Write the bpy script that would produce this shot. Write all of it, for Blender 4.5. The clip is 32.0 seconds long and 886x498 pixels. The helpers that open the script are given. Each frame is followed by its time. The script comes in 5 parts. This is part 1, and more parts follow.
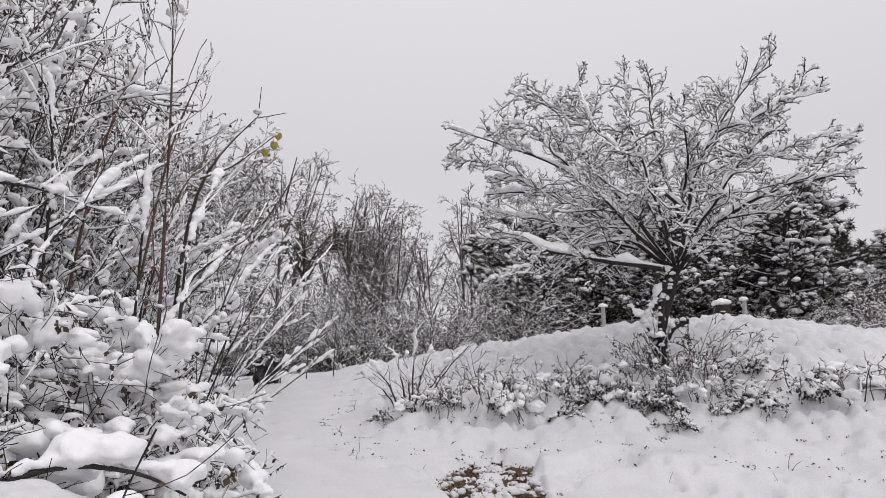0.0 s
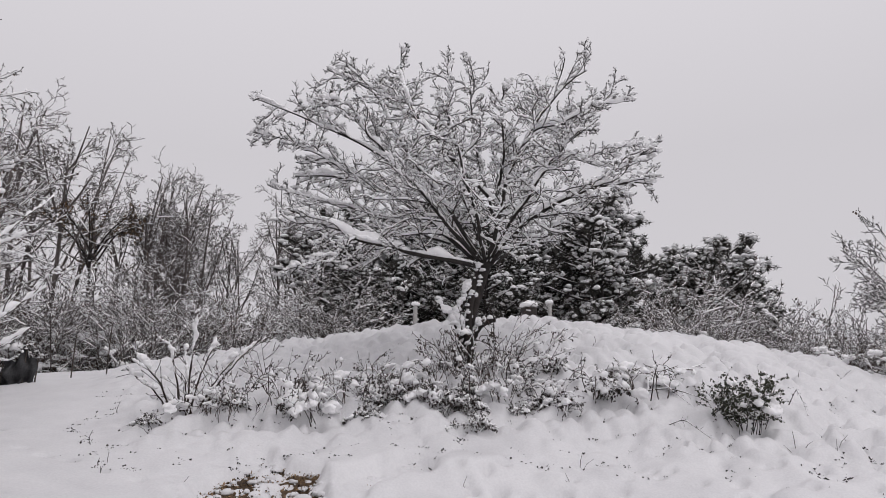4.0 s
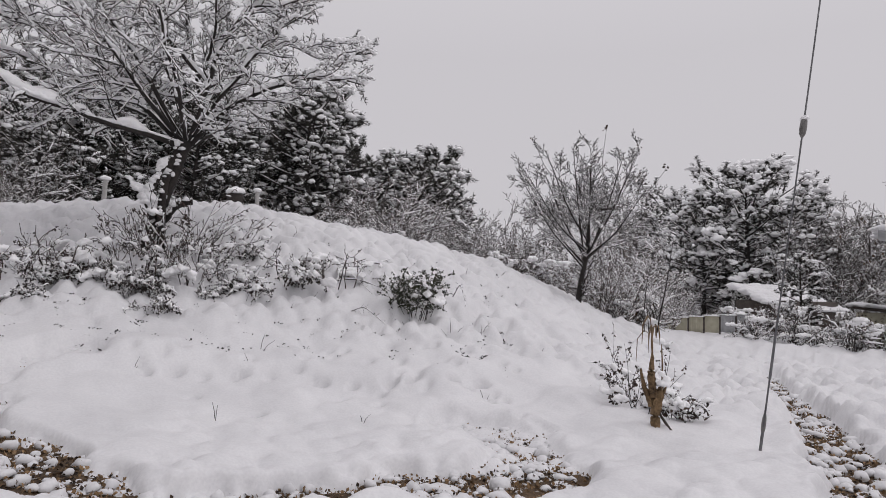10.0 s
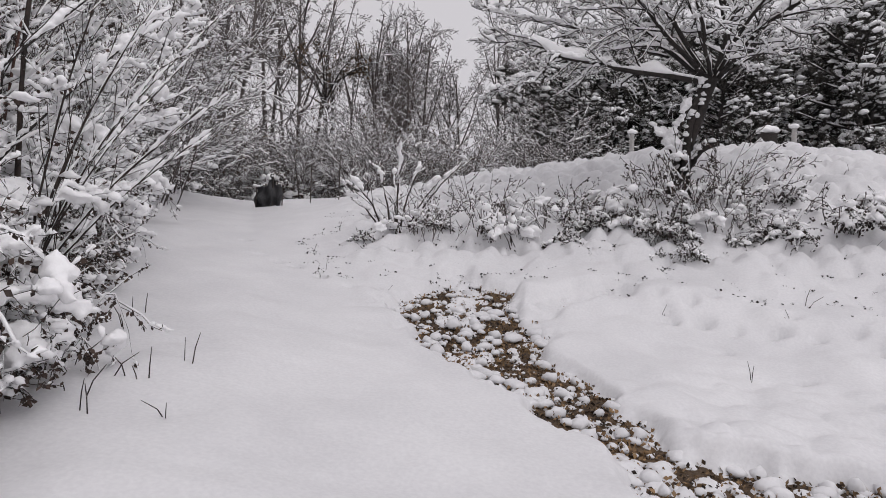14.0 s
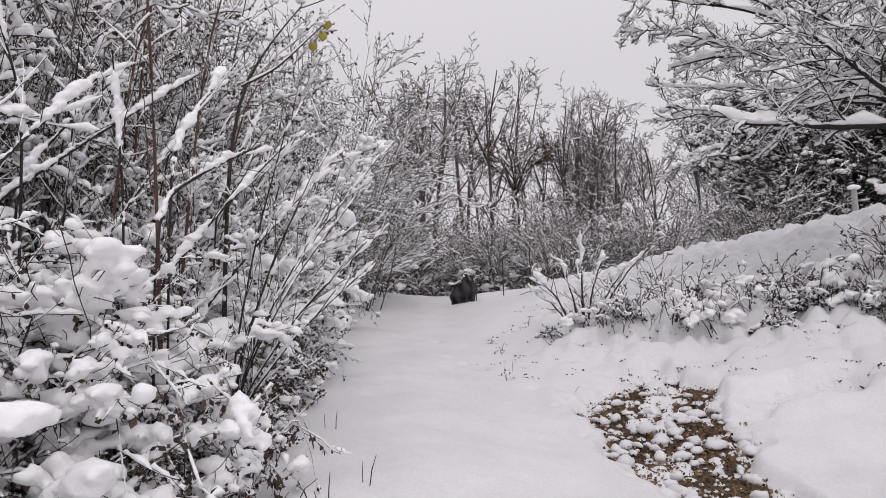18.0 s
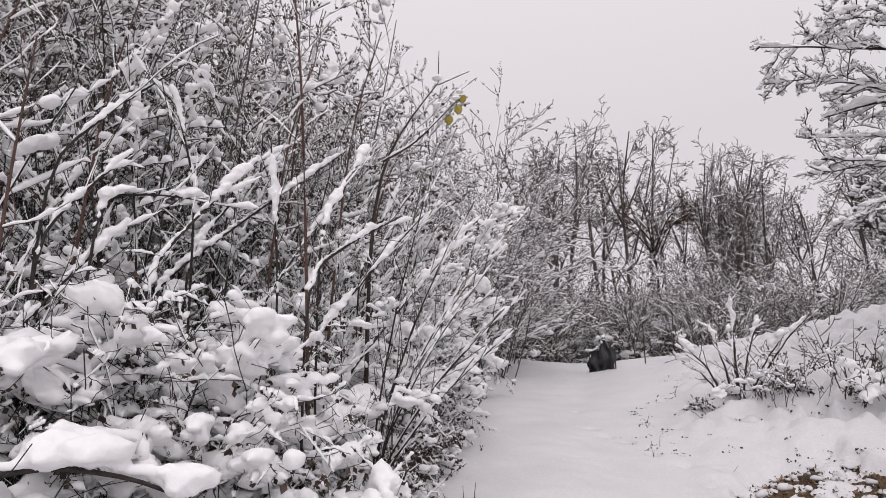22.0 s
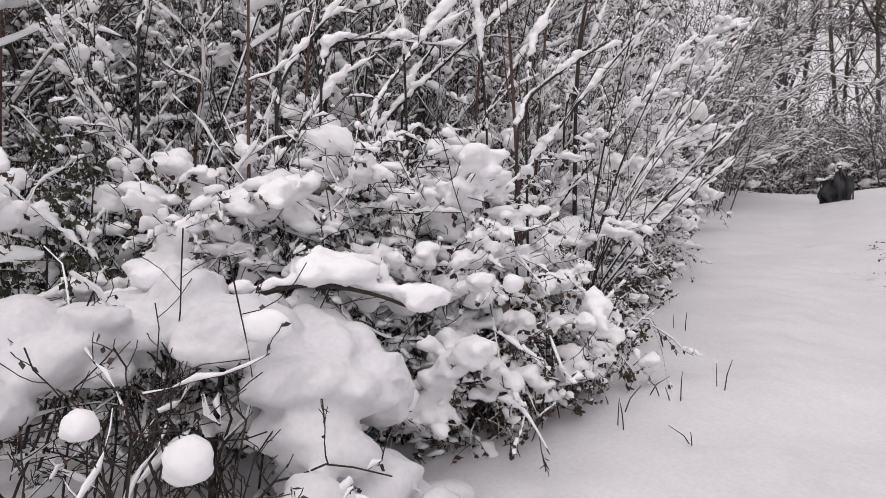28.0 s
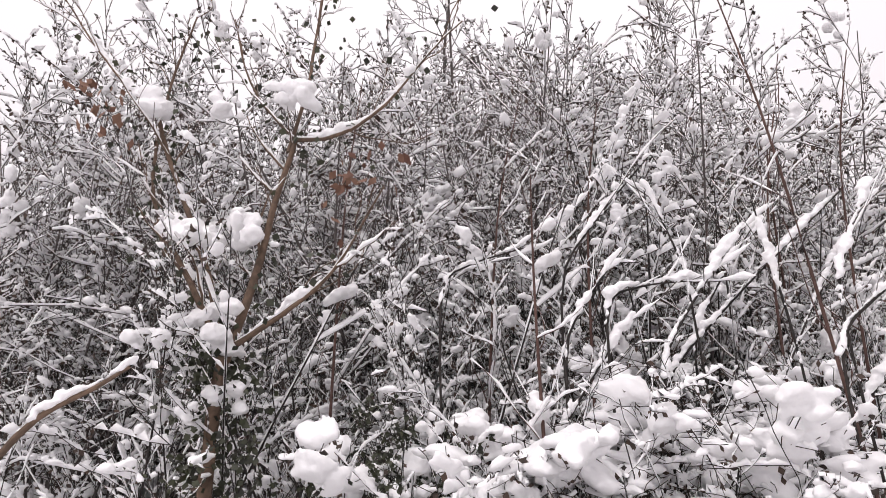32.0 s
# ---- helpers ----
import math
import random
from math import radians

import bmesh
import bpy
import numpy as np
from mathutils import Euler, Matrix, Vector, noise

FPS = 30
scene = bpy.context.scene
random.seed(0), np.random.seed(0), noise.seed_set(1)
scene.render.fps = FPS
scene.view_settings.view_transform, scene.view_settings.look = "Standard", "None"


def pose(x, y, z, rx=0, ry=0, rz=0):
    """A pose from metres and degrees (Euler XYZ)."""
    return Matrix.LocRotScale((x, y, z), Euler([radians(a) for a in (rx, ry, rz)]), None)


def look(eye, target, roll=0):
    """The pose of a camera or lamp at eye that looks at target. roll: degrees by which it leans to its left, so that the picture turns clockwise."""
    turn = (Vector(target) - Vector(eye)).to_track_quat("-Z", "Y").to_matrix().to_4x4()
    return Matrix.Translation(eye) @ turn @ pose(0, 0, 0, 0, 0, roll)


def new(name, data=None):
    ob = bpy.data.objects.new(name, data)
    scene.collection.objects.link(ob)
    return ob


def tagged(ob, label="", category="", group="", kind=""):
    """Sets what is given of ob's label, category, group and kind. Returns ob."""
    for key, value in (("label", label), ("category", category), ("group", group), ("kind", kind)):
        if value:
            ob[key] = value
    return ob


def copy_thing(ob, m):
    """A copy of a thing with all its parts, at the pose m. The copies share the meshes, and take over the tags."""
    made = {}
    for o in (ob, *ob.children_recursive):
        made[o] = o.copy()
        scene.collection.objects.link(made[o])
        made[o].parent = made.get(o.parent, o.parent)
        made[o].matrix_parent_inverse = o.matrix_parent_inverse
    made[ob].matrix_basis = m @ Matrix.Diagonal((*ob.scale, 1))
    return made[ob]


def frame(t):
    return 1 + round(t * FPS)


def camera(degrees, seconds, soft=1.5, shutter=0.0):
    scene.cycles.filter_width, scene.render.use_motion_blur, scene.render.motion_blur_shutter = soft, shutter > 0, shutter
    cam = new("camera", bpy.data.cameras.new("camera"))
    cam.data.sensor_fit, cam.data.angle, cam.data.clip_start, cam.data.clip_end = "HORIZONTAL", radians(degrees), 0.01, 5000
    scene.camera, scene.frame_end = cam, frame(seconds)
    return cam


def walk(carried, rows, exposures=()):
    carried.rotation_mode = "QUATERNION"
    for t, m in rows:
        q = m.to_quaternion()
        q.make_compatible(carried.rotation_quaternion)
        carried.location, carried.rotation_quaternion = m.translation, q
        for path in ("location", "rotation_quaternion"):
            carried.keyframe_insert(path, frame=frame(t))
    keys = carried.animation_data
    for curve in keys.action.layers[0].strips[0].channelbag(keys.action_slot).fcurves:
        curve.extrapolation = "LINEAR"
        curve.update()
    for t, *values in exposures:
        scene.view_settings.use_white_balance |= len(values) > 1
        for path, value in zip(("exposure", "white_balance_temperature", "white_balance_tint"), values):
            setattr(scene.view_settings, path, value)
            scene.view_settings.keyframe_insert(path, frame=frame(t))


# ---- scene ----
cam = camera(68.2, 32.0, soft=0.55)
PATH = [
    (0, (-0.906, -0.919, 1.584), (-0.838, 1.029, 2.029), -0.0),
    (0.5, (-0.805, -0.820, 1.567), (-0.652, 1.114, 2.053), -0.5),
    (1, (-0.689, -0.776, 1.576), (-0.448, 1.153, 2.046), -0.2),
    (1.5, (-0.651, -0.672, 1.564), (-0.352, 1.253, 2.020), 1.4),
    (2, (-0.624, -0.523, 1.557), (-0.250, 1.380, 2.045), 0.4),
    (2.5, (-0.595, -0.378, 1.589), (-0.076, 1.491, 2.076), -0.6),
    (4.5, (-0.393, -0.034, 1.521), (0.196, 1.826, 1.961), -0.2),
    (5, (-0.412, -0.204, 1.560), (0.215, 1.647, 1.982), -0.1),
    (5.5, (-0.387, -0.396, 1.583), (0.374, 1.410, 1.982), 0.4),
    (6, (-0.304, -0.385, 1.540), (0.610, 1.355, 1.910), 0.4),
    (6.5, (-0.240, -0.320, 1.491), (0.851, 1.325, 1.814), 1.0),
    (7, (-0.215, -0.362, 1.513), (0.987, 1.214, 1.784), 1.2),
    (7.5, (-0.242, -0.344, 1.481), (1.001, 1.205, 1.720), 0.9),
    (8, (-0.244, -0.338, 1.465), (1.008, 1.207, 1.674), 0.9),
    (8.5, (-0.186, -0.314, 1.460), (1.103, 1.205, 1.640), 1.3),
    (9, (-0.204, -0.395, 1.454), (1.131, 1.087, 1.608), 1.7),
    (9.5, (-0.194, -0.410, 1.462), (1.137, 1.076, 1.603), 1.8),
    (10, (-0.211, -0.401, 1.471), (1.112, 1.092, 1.616), 1.7),
    (10.5, (-0.266, -0.270, 1.408), (1.003, 1.269, 1.560), 1.8),
    (11, (-0.288, -0.166, 1.371), (0.764, 1.529, 1.511), 1.5),
    (11.5, (-0.278, -0.030, 1.346), (0.437, 1.834, 1.461), -0.3),
    (12, (-0.277, 0.053, 1.330), (0.195, 1.994, 1.421), 0.1),
    (12.5, (-0.260, 0.066, 1.331), (0.019, 2.045, 1.396), 1.1),
    (13, (-0.234, 0.132, 1.317), (-0.120, 2.128, 1.356), 0.9),
    (13.5, (-0.109, 0.261, 1.317), (-0.118, 2.261, 1.333), 1.3),
    (15.5, (0.233, 0.320, 1.526), (-0.021, 2.294, 1.330), 2.1),
    (16, (0.234, 0.377, 1.537), (-0.249, 2.314, 1.417), -0.1),
    (16.5, (0.282, 0.373, 1.540), (-0.293, 2.286, 1.448), 1.3),
    (17, (0.309, 0.381, 1.547), (-0.320, 2.280, 1.542), 0.8),
    (17.5, (0.326, 0.377, 1.565), (-0.302, 2.270, 1.717), -0.9),
    (18, (0.333, 0.377, 1.568), (-0.346, 2.246, 1.778), -2.1),
    (18.5, (0.328, 0.383, 1.571), (-0.417, 2.221, 1.831), -2.9),
    (19, (0.315, 0.390, 1.576), (-0.497, 2.194, 1.874), -2.6),
    (19.5, (0.308, 0.394, 1.578), (-0.551, 2.173, 1.896), -1.8),
    (20, (0.311, 0.383, 1.580), (-0.586, 2.139, 1.913), -1.0),
    (20.5, (0.304, 0.383, 1.581), (-0.621, 2.121, 1.931), -1.0),
    (21, (0.299, 0.382, 1.584), (-0.653, 2.102, 1.953), -1.0),
    (21.5, (0.293, 0.383, 1.584), (-0.690, 2.080, 1.978), -1.3),
    (22, (0.288, 0.387, 1.586), (-0.732, 2.056, 2.003), -1.2),
    (22.5, (0.283, 0.382, 1.584), (-0.774, 2.026, 2.007), -0.6),
    (23, (0.292, 0.361, 1.580), (-0.813, 1.985, 1.957), -0.7),
    (23.5, (0.276, 0.372, 1.579), (-0.874, 1.982, 1.872), -0.6),
    (24, (0.269, 0.375, 1.576), (-0.924, 1.964, 1.812), -0.9),
    (24.5, (0.292, 0.349, 1.571), (-0.942, 1.914, 1.736), -0.8),
    (25, (0.269, 0.363, 1.566), (-0.993, 1.912, 1.647), -0.6),
    (25.5, (0.291, 0.337, 1.548), (-1.006, 1.860, 1.559), -1.7),
    (27.5, (0.288, 0.305, 1.561), (-1.106, 1.726, 1.361), -0.6),
    (28, (0.272, 0.315, 1.568), (-1.237, 1.625, 1.502), -1.3),
    (28.5, (0.228, 0.307, 1.569), (-1.429, 1.418, 1.722), -2.7),
    (29, (0.195, 0.298, 1.586), (-1.541, 1.238, 1.905), -2.9),
    (29.5, (0.169, 0.301, 1.582), (-1.586, 1.130, 2.065), -3.5),
    (30, (0.210, 0.282, 1.615), (-1.559, 1.051, 2.144), -4.0),
    (30.5, (0.207, 0.279, 1.595), (-1.551, 1.019, 2.196), -3.6),
    (31, (0.177, 0.308, 1.623), (-1.579, 0.990, 2.294), -4.6),
    (31.5, (0.173, 0.290, 1.606), (-1.592, 0.904, 2.317), -3.5),
    (32, (0.209, 0.277, 1.598), (-1.577, 0.849, 2.292), -2.4),
]
walk(cam, [(t, look(eye, target, roll)) for t, eye, target, roll in PATH], [(t, e, 6420 if t < 18 else 6520 if t < 28.5 else 6640, 12.5 if t < 18 else 15 if t < 28.5 else 15.5) for t, e in ((0, -0.02), (2.5, -0.12), (5, -0.16), (7, -0.17), (10, -0.25), (11.5, -0.19), (13, -0.14), (16, -0.16), (17.5, -0.05), (19, 0.03), (23, 0.04), (28, 0.04), (29, 0.28), (30, 0.40), (32, 0.43))])

# ---- overcast daylight ----
world = bpy.data.worlds.new("overcast_sky")
scene.world = world
world.use_nodes = True
wn, wl = world.node_tree.nodes, world.node_tree.links
sky = wn.new("ShaderNodeTexSky")
sky.sky_type, sky.sun_disc = "NISHITA", False
sky.sun_elevation, sky.sun_rotation, sky.dust_density = radians(57), radians(147), 6.0
pale = wn.new("ShaderNodeHueSaturation")
pale.inputs["Saturation"].default_value, pale.inputs["Value"].default_value = 0.06, 0.10
cloud = wn.new("ShaderNodeMixRGB")
cloud.inputs[0].default_value, cloud.inputs[2].default_value = 0.88, (0.735, 0.715, 0.735, 1)
wl.new(sky.outputs[0], pale.inputs["Color"])
wl.new(pale.outputs[0], cloud.inputs[1])
# an overcast sky is brighter overhead than at the horizon
over, height, lift = wn.new("ShaderNodeTexCoord"), wn.new("ShaderNodeSeparateXYZ"), wn.new("ShaderNodeMapRange")
lift.inputs["From Min"].default_value, lift.inputs["From Max"].default_value = 0.35, 1.0
lift.inputs["To Min"].default_value, lift.inputs["To Max"].default_value = 1.0, 1.4
bright = wn.new("ShaderNodeVectorMath")
bright.operation = "SCALE"
wl.new(over.outputs["Generated"], height.inputs[0])
wl.new(height.outputs["Z"], lift.inputs["Value"])
wl.new(cloud.outputs[0], bright.inputs[0])
wl.new(lift.outputs[0], bright.inputs["Scale"])
wl.new(bright.outputs[0], wn["Background"].inputs[0])
wn["Background"].inputs[1].default_value = 1.0
sun = new("sun", bpy.data.lights.new("sun", "SUN"))
sun.data.energy, sun.data.angle, sun.data.color = 0.52, radians(35), (1.0, 0.97, 0.94)
sun.matrix_world = look((9, -14, 26), (0, 0, 0))


# ---- materials ----
def paint(name, a, b, rough=0.8, grain=8.0, stain=0.7, bump=0.3, each=0.0, metal=0.0, depth=0.01, third=None):
    """A weathered surface between the colours a and b: fine grain, wide stains, relief, and a change from piece to piece."""
    m = bpy.data.materials.new(name)
    m.use_nodes = True
    n, l = m.node_tree.nodes, m.node_tree.links
    bsdf, where = n["Principled BSDF"], n.new("ShaderNodeNewGeometry")
    fine, wide = n.new("ShaderNodeTexNoise"), n.new("ShaderNodeTexNoise")
    fine.inputs["Scale"].default_value, fine.inputs["Detail"].default_value = grain, 6
    wide.inputs["Scale"].default_value, wide.inputs["Detail"].default_value = stain, 3
    for tex in (fine, wide):
        l.new(where.outputs["Position"], tex.inputs["Vector"])
    both = n.new("ShaderNodeMath")
    both.operation = "ADD"
    l.new(fine.outputs[0], both.inputs[0])
    l.new(wide.outputs[0], both.inputs[1])
    scaled = n.new("ShaderNodeMapRange")
    scaled.inputs["From Min"].default_value, scaled.inputs["From Max"].default_value = 0.65, 1.35
    l.new(both.outputs[0], scaled.inputs["Value"])
    ramp = n.new("ShaderNodeValToRGB")
    ramp.color_ramp.elements[0].color, ramp.color_ramp.elements[1].color = (*a, 1), (*b, 1)
    if third:
        ramp.color_ramp.elements.new(0.55).color = (*third, 1)
    tone = scaled.outputs[0]
    if each:
        part_of, shift = n.new("ShaderNodeMath"), n.new("ShaderNodeMath")
        part_of.operation, shift.operation = "MULTIPLY_ADD", "ADD"
        part_of.inputs[1].default_value, part_of.inputs[2].default_value = 2 * each, -each
        l.new(where.outputs["Random Per Island"], part_of.inputs[0])
        l.new(tone, shift.inputs[0])
        l.new(part_of.outputs[0], shift.inputs[1])
        tone = shift.outputs[0]
    l.new(tone, ramp.inputs[0])
    l.new(ramp.outputs[0], bsdf.inputs["Base Color"])
    bsdf.inputs["Roughness"].default_value, bsdf.inputs["Metallic"].default_value = rough, metal
    if bump:
        relief = n.new("ShaderNodeBump")
        relief.inputs["Strength"].default_value, relief.inputs["Distance"].default_value = bump, depth
        l.new(fine.outputs[0], relief.inputs["Height"])
        l.new(relief.outputs[0], bsdf.inputs["Normal"])
    return m


# Same snow twice: toned down for open ground, brightened for shaded branches.
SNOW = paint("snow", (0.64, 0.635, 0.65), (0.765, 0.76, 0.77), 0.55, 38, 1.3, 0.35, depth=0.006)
BRIGHTSNOW = paint("brightened_branch_snow", (0.88, 0.875, 0.885), (0.96, 0.955, 0.96), 0.6, 24, 3, 0.5, depth=0.012)
BARK = paint("dark_bark", (0.010, 0.0085, 0.008), (0.045, 0.037, 0.033), 0.9, 30, 2, 0.6)
TWIG = paint("twig_bark", (0.013, 0.0095, 0.0085), (0.055, 0.039, 0.032), 0.85, 40, 3, 0.2, each=0.4)
# Frosted grey bark, made paler to put distance haze into the colour.
FARBARK = paint("hazed_frosted_grey_bark", (0.04, 0.034, 0.032), (0.15, 0.128, 0.12), 0.9, 6, 0.8, 0.4)
BANKTWIG = paint("bramble_bark", (0.02, 0.013, 0.011), (0.095, 0.066, 0.055), 0.85, 40, 3, 0.2, each=0.4)
REDTWIG = paint("red_twig_bark", (0.05, 0.025, 0.02), (0.13, 0.07, 0.055), 0.8, 30, 3, 0.2)
TAN = paint("tan_bark", (0.06, 0.04, 0.028), (0.20, 0.13, 0.088), 0.85, 25, 3, 0.5)
DRYLEAF = paint("dry_leaf", (0.02, 0.0145, 0.012), (0.10, 0.066, 0.05), 0.8, 20, 2, 0.2, each=0.5)
BARKLEAF = paint("blackened_leaf", (0.012, 0.009, 0.008), (0.05, 0.036, 0.03), 0.8, 20, 2, 0.2, each=0.5)
RUSTLEAF = paint("rust_leaf", (0.10, 0.04, 0.025), (0.22, 0.12, 0.08), 0.8, 20, 2, 0.2, each=0.5)
BROWNLEAF = paint("brown_leaf", (0.04, 0.027, 0.016), (0.20, 0.13, 0.075), 0.8, 20, 2, 0.2, each=0.5)
GREENLEAF = paint("evergreen_leaf", (0.014, 0.016, 0.009), (0.05, 0.056, 0.026), 0.5, 20, 2, 0.2, each=0.5)
YELLOWLEAF = paint("yellow_green_leaf", (0.16, 0.13, 0.015), (0.34, 0.27, 0.03), 0.5, 40, 5, 0.2)
NEEDLE = paint("pine_needles", (0.02, 0.019, 0.016), (0.08, 0.074, 0.063), 0.7, 20, 1, 0.2, each=0.5)
SOIL = paint("leaf_litter_soil", (0.03, 0.019, 0.011), (0.15, 0.094, 0.05), 0.95, 45, 2, 0.9, depth=0.02)
LITTER = paint("litter_leaf", (0.02, 0.012, 0.008), (0.30, 0.19, 0.095), 0.8, 30, 2, 0.2, each=0.6)
STRAW = paint("dry_straw", (0.06, 0.038, 0.02), (0.25, 0.165, 0.09), 0.85, 25, 4, 0.4, each=0.3)
STUMP = paint("torn_stalk", (0.025, 0.015, 0.009), (0.33, 0.215, 0.11), 0.9, 42, 9, 1.0, depth=0.03)
STEEL = paint("galvanised_steel", (0.10, 0.10, 0.105), (0.22, 0.22, 0.225), 0.5, 60, 5, 0.2, metal=0.7)
CERAMIC = paint("grey_ceramic", (0.13, 0.125, 0.12), (0.20, 0.19, 0.185), 0.3, 30, 6, 0.1)
CREAM = paint("cream_sheet", (0.36, 0.34, 0.25), (0.52, 0.49, 0.38), 0.6, 6, 1, 0.2)
SHEET = paint("grey_sheet_metal", (0.30, 0.31, 0.32), (0.46, 0.46, 0.47), 0.5, 6, 1, 0.2)
CONCRETE = paint("pale_concrete", (0.34, 0.33, 0.32), (0.5, 0.49, 0.47), 0.85, 20, 3, 0.3)
DARKWOOD = paint("dark_timber", (0.03, 0.025, 0.022), (0.10, 0.08, 0.068), 0.85, 14, 2, 0.4)
NETTING = paint("black_netting", (0.014, 0.014, 0.015), (0.07, 0.07, 0.073), 0.8, 30, 4, 0.5)


# ---- geometry tools ----
def unit(v):
    return v / np.maximum(np.linalg.norm(v, axis=-1, keepdims=True), 1e-9)


class Geo:
    """Gathers corners and faces for one mesh."""

    def __init__(self):
        self.v, self.f, self.n = [], [], 0

    def add(self, v, f):
        self.v.append(np.asarray(v, float).reshape(-1, 3))
        self.f.append(np.asarray(f, int) + self.n)
        self.n += len(self.v[-1])
        return self


def part(name, geo, material, parent=None, label="", smooth=True, kind=""):
    """Links a Geo as one mesh object, under a thing or a part where one is given."""
    me = bpy.data.meshes.new(name)
    v = np.concatenate(geo.v)
    size = np.concatenate([np.full(len(f), f.shape[1]) for f in geo.f])
    loops = np.concatenate([f.ravel() for f in geo.f])
    me.vertices.add(len(v))
    me.vertices.foreach_set("co", v.astype(np.float32).ravel())
    me.loops.add(len(loops))
    me.loops.foreach_set("vertex_index", loops.astype(np.int32))
    me.polygons.add(len(size))
    me.polygons.foreach_set("loop_start", (np.cumsum(size) - size).astype(np.int32))
    me.update(calc_edges=True)
    me.validate()
    if smooth:
        me.shade_smooth()
    me.materials.append(material)
    ob = new(name, me)
    ob.parent = parent
    return tagged(ob, label, kind=kind)


def base(name, at, label, category, group="", kind=""):
    """The Empty at the foot of a thing."""
    ob = new(name)
    ob.location = at
    ob.empty_display_size = 0.1
    return tagged(ob, label, category, group, kind)


def tubes(geo, pts, ra, rb=None, sides=4):
    """Tapering tubes along rows of points (B, n, 3); ra across, rb upwards."""
    pts, ra = np.asarray(pts, float), np.asarray(ra, float)
    rb = ra if rb is None else rb
    along = unit(np.gradient(pts, axis=1))
    side = np.cross(along, (0.0, 0.0, 1.0))
    flat = np.linalg.norm(side, axis=-1, keepdims=True)
    side = unit(np.where(flat < 0.05, np.array((1.0, 0.0, 0.0)), side))
    over = np.cross(side, along)
    a = np.arange(sides) * 2 * np.pi / sides + np.pi / 4
    ring = pts[:, :, None] + np.cos(a)[:, None] * side[:, :, None] * ra[:, :, None, None] + np.sin(a)[:, None] * over[:, :, None] * rb[:, :, None, None]
    b, n = pts.shape[:2]
    i = np.arange(b)[:, None, None] * n * sides + np.arange(n - 1)[None, :, None] * sides
    k, k2 = np.arange(sides), (np.arange(sides) + 1) % sides
    geo.add(ring, np.stack([i + k, i + k2, i + sides + k2, i + sides + k], -1).reshape(-1, 4))
    return geo


def spline(points, radii, n=14):
    """One smooth limb through a few points, as rows for tubes()."""
    p, s = np.asarray(points, float), np.linspace(0, 1, len(points))
    t = np.linspace(0, 1, n)
    out = np.stack([np.interp(t, s, c) for c in p.T], -1)
    for _ in range(2):
        out[1:-1] = (out[:-2] + 2 * out[1:-1] + out[2:]) / 4
    return out[None], np.interp(t, np.linspace(0, 1, len(radii)), radii)[None]


def grow(rng, pts, rad, count, ratio, angle, lift, n=5, begin=0.25, wild=0.18, thin=0.5, tip=0.25, taper=0.55):
    """Side branches off rows of branches: count on each, at an angle, bent upwards by lift."""
    b, m = pts.shape[:2]
    own = np.repeat(np.arange(b), count)
    s = begin + (1 - begin) * (np.tile(np.arange(count), b) + rng.random(b * count)) / count
    f = s * (m - 1) * 0.999
    i = f.astype(int)
    w = (f - i)[:, None]
    foot = pts[own, i] * (1 - w) + pts[own, i + 1] * w
    along = unit(pts[own, i + 1] - pts[own, i])
    length = np.linalg.norm(np.diff(pts, axis=1), axis=-1).sum(1)[own] * ratio * (1 - taper * s) * rng.uniform(0.6, 1.4, len(s))
    out = unit(np.cross(along, rng.normal(size=(len(s), 3))))
    turn = np.radians(angle) * rng.uniform(0.6, 1.3, len(s))[:, None]
    way = unit(np.cos(turn) * along + np.sin(turn) * out + (0, 0, lift * 0.6))
    rows = [foot]
    for _ in range(n - 1):
        way = unit(way + rng.normal(size=way.shape) * wild + (0, 0, lift * 0.25))
        rows.append(rows[-1] + way * (length / (n - 1))[:, None])
    r0 = (rad[own, i] * (1 - w[:, 0]) + rad[own, i + 1] * w[:, 0]) * thin
    return np.stack(rows, 1), r0[:, None] * np.linspace(1, tip, n)


def burden(geo, rng, pts, rad, wide, high, cover=1.0, sides=5, fine=False):
    """Snow lying along rows of branches: thick where they lie flat, thin where they stand."""
    keep = rng.random(len(pts)) < cover
    pts, rad = pts[keep], rad[keep]
    if not len(pts):
        return geo
    if fine:
        k = np.arange(0, pts.shape[1] - 0.99, 0.34)
        i = np.minimum(k.astype(int), pts.shape[1] - 2)
        w = (k - i)[None, :, None]
        pts, rad = pts[:, i] * (1 - w) + pts[:, i + 1] * w, rad[:, i] * (1 - w[..., 0]) + rad[:, i + 1] * w[..., 0]
    along = unit(np.gradient(pts, axis=1))
    flat = np.clip((np.sqrt(np.clip(1 - along[..., 2] ** 2, 0, 1)) - 0.35) / 0.6, 0, 1)
    load = flat * rng.uniform(0.35, 1.5, rad.shape) * rng.uniform(0.6, 1.3, (len(rad), 1))
    load *= rng.random(rad.shape) > 0.24
    load[:, 0] *= 0.5
    load[:, -1] *= 0.6
    h, w = high * load, rad * 0.8 * np.sign(load + 1e-9) + wide * load
    mid = pts + np.stack([0 * h, 0 * h, rad * 0.7 + h * 0.45], -1)
    return tubes(geo, mid, np.maximum(w, 0.0015), np.maximum(h * 0.62, 0.0015), sides)


def ball(level):
    bm = bmesh.new()
    bmesh.ops.create_icosphere(bm, subdivisions=level, radius=1)
    v, f = np.array([c.co for c in bm.verts]), np.array([[c.index for c in g.verts] for g in bm.faces])
    bm.free()
    return v, f


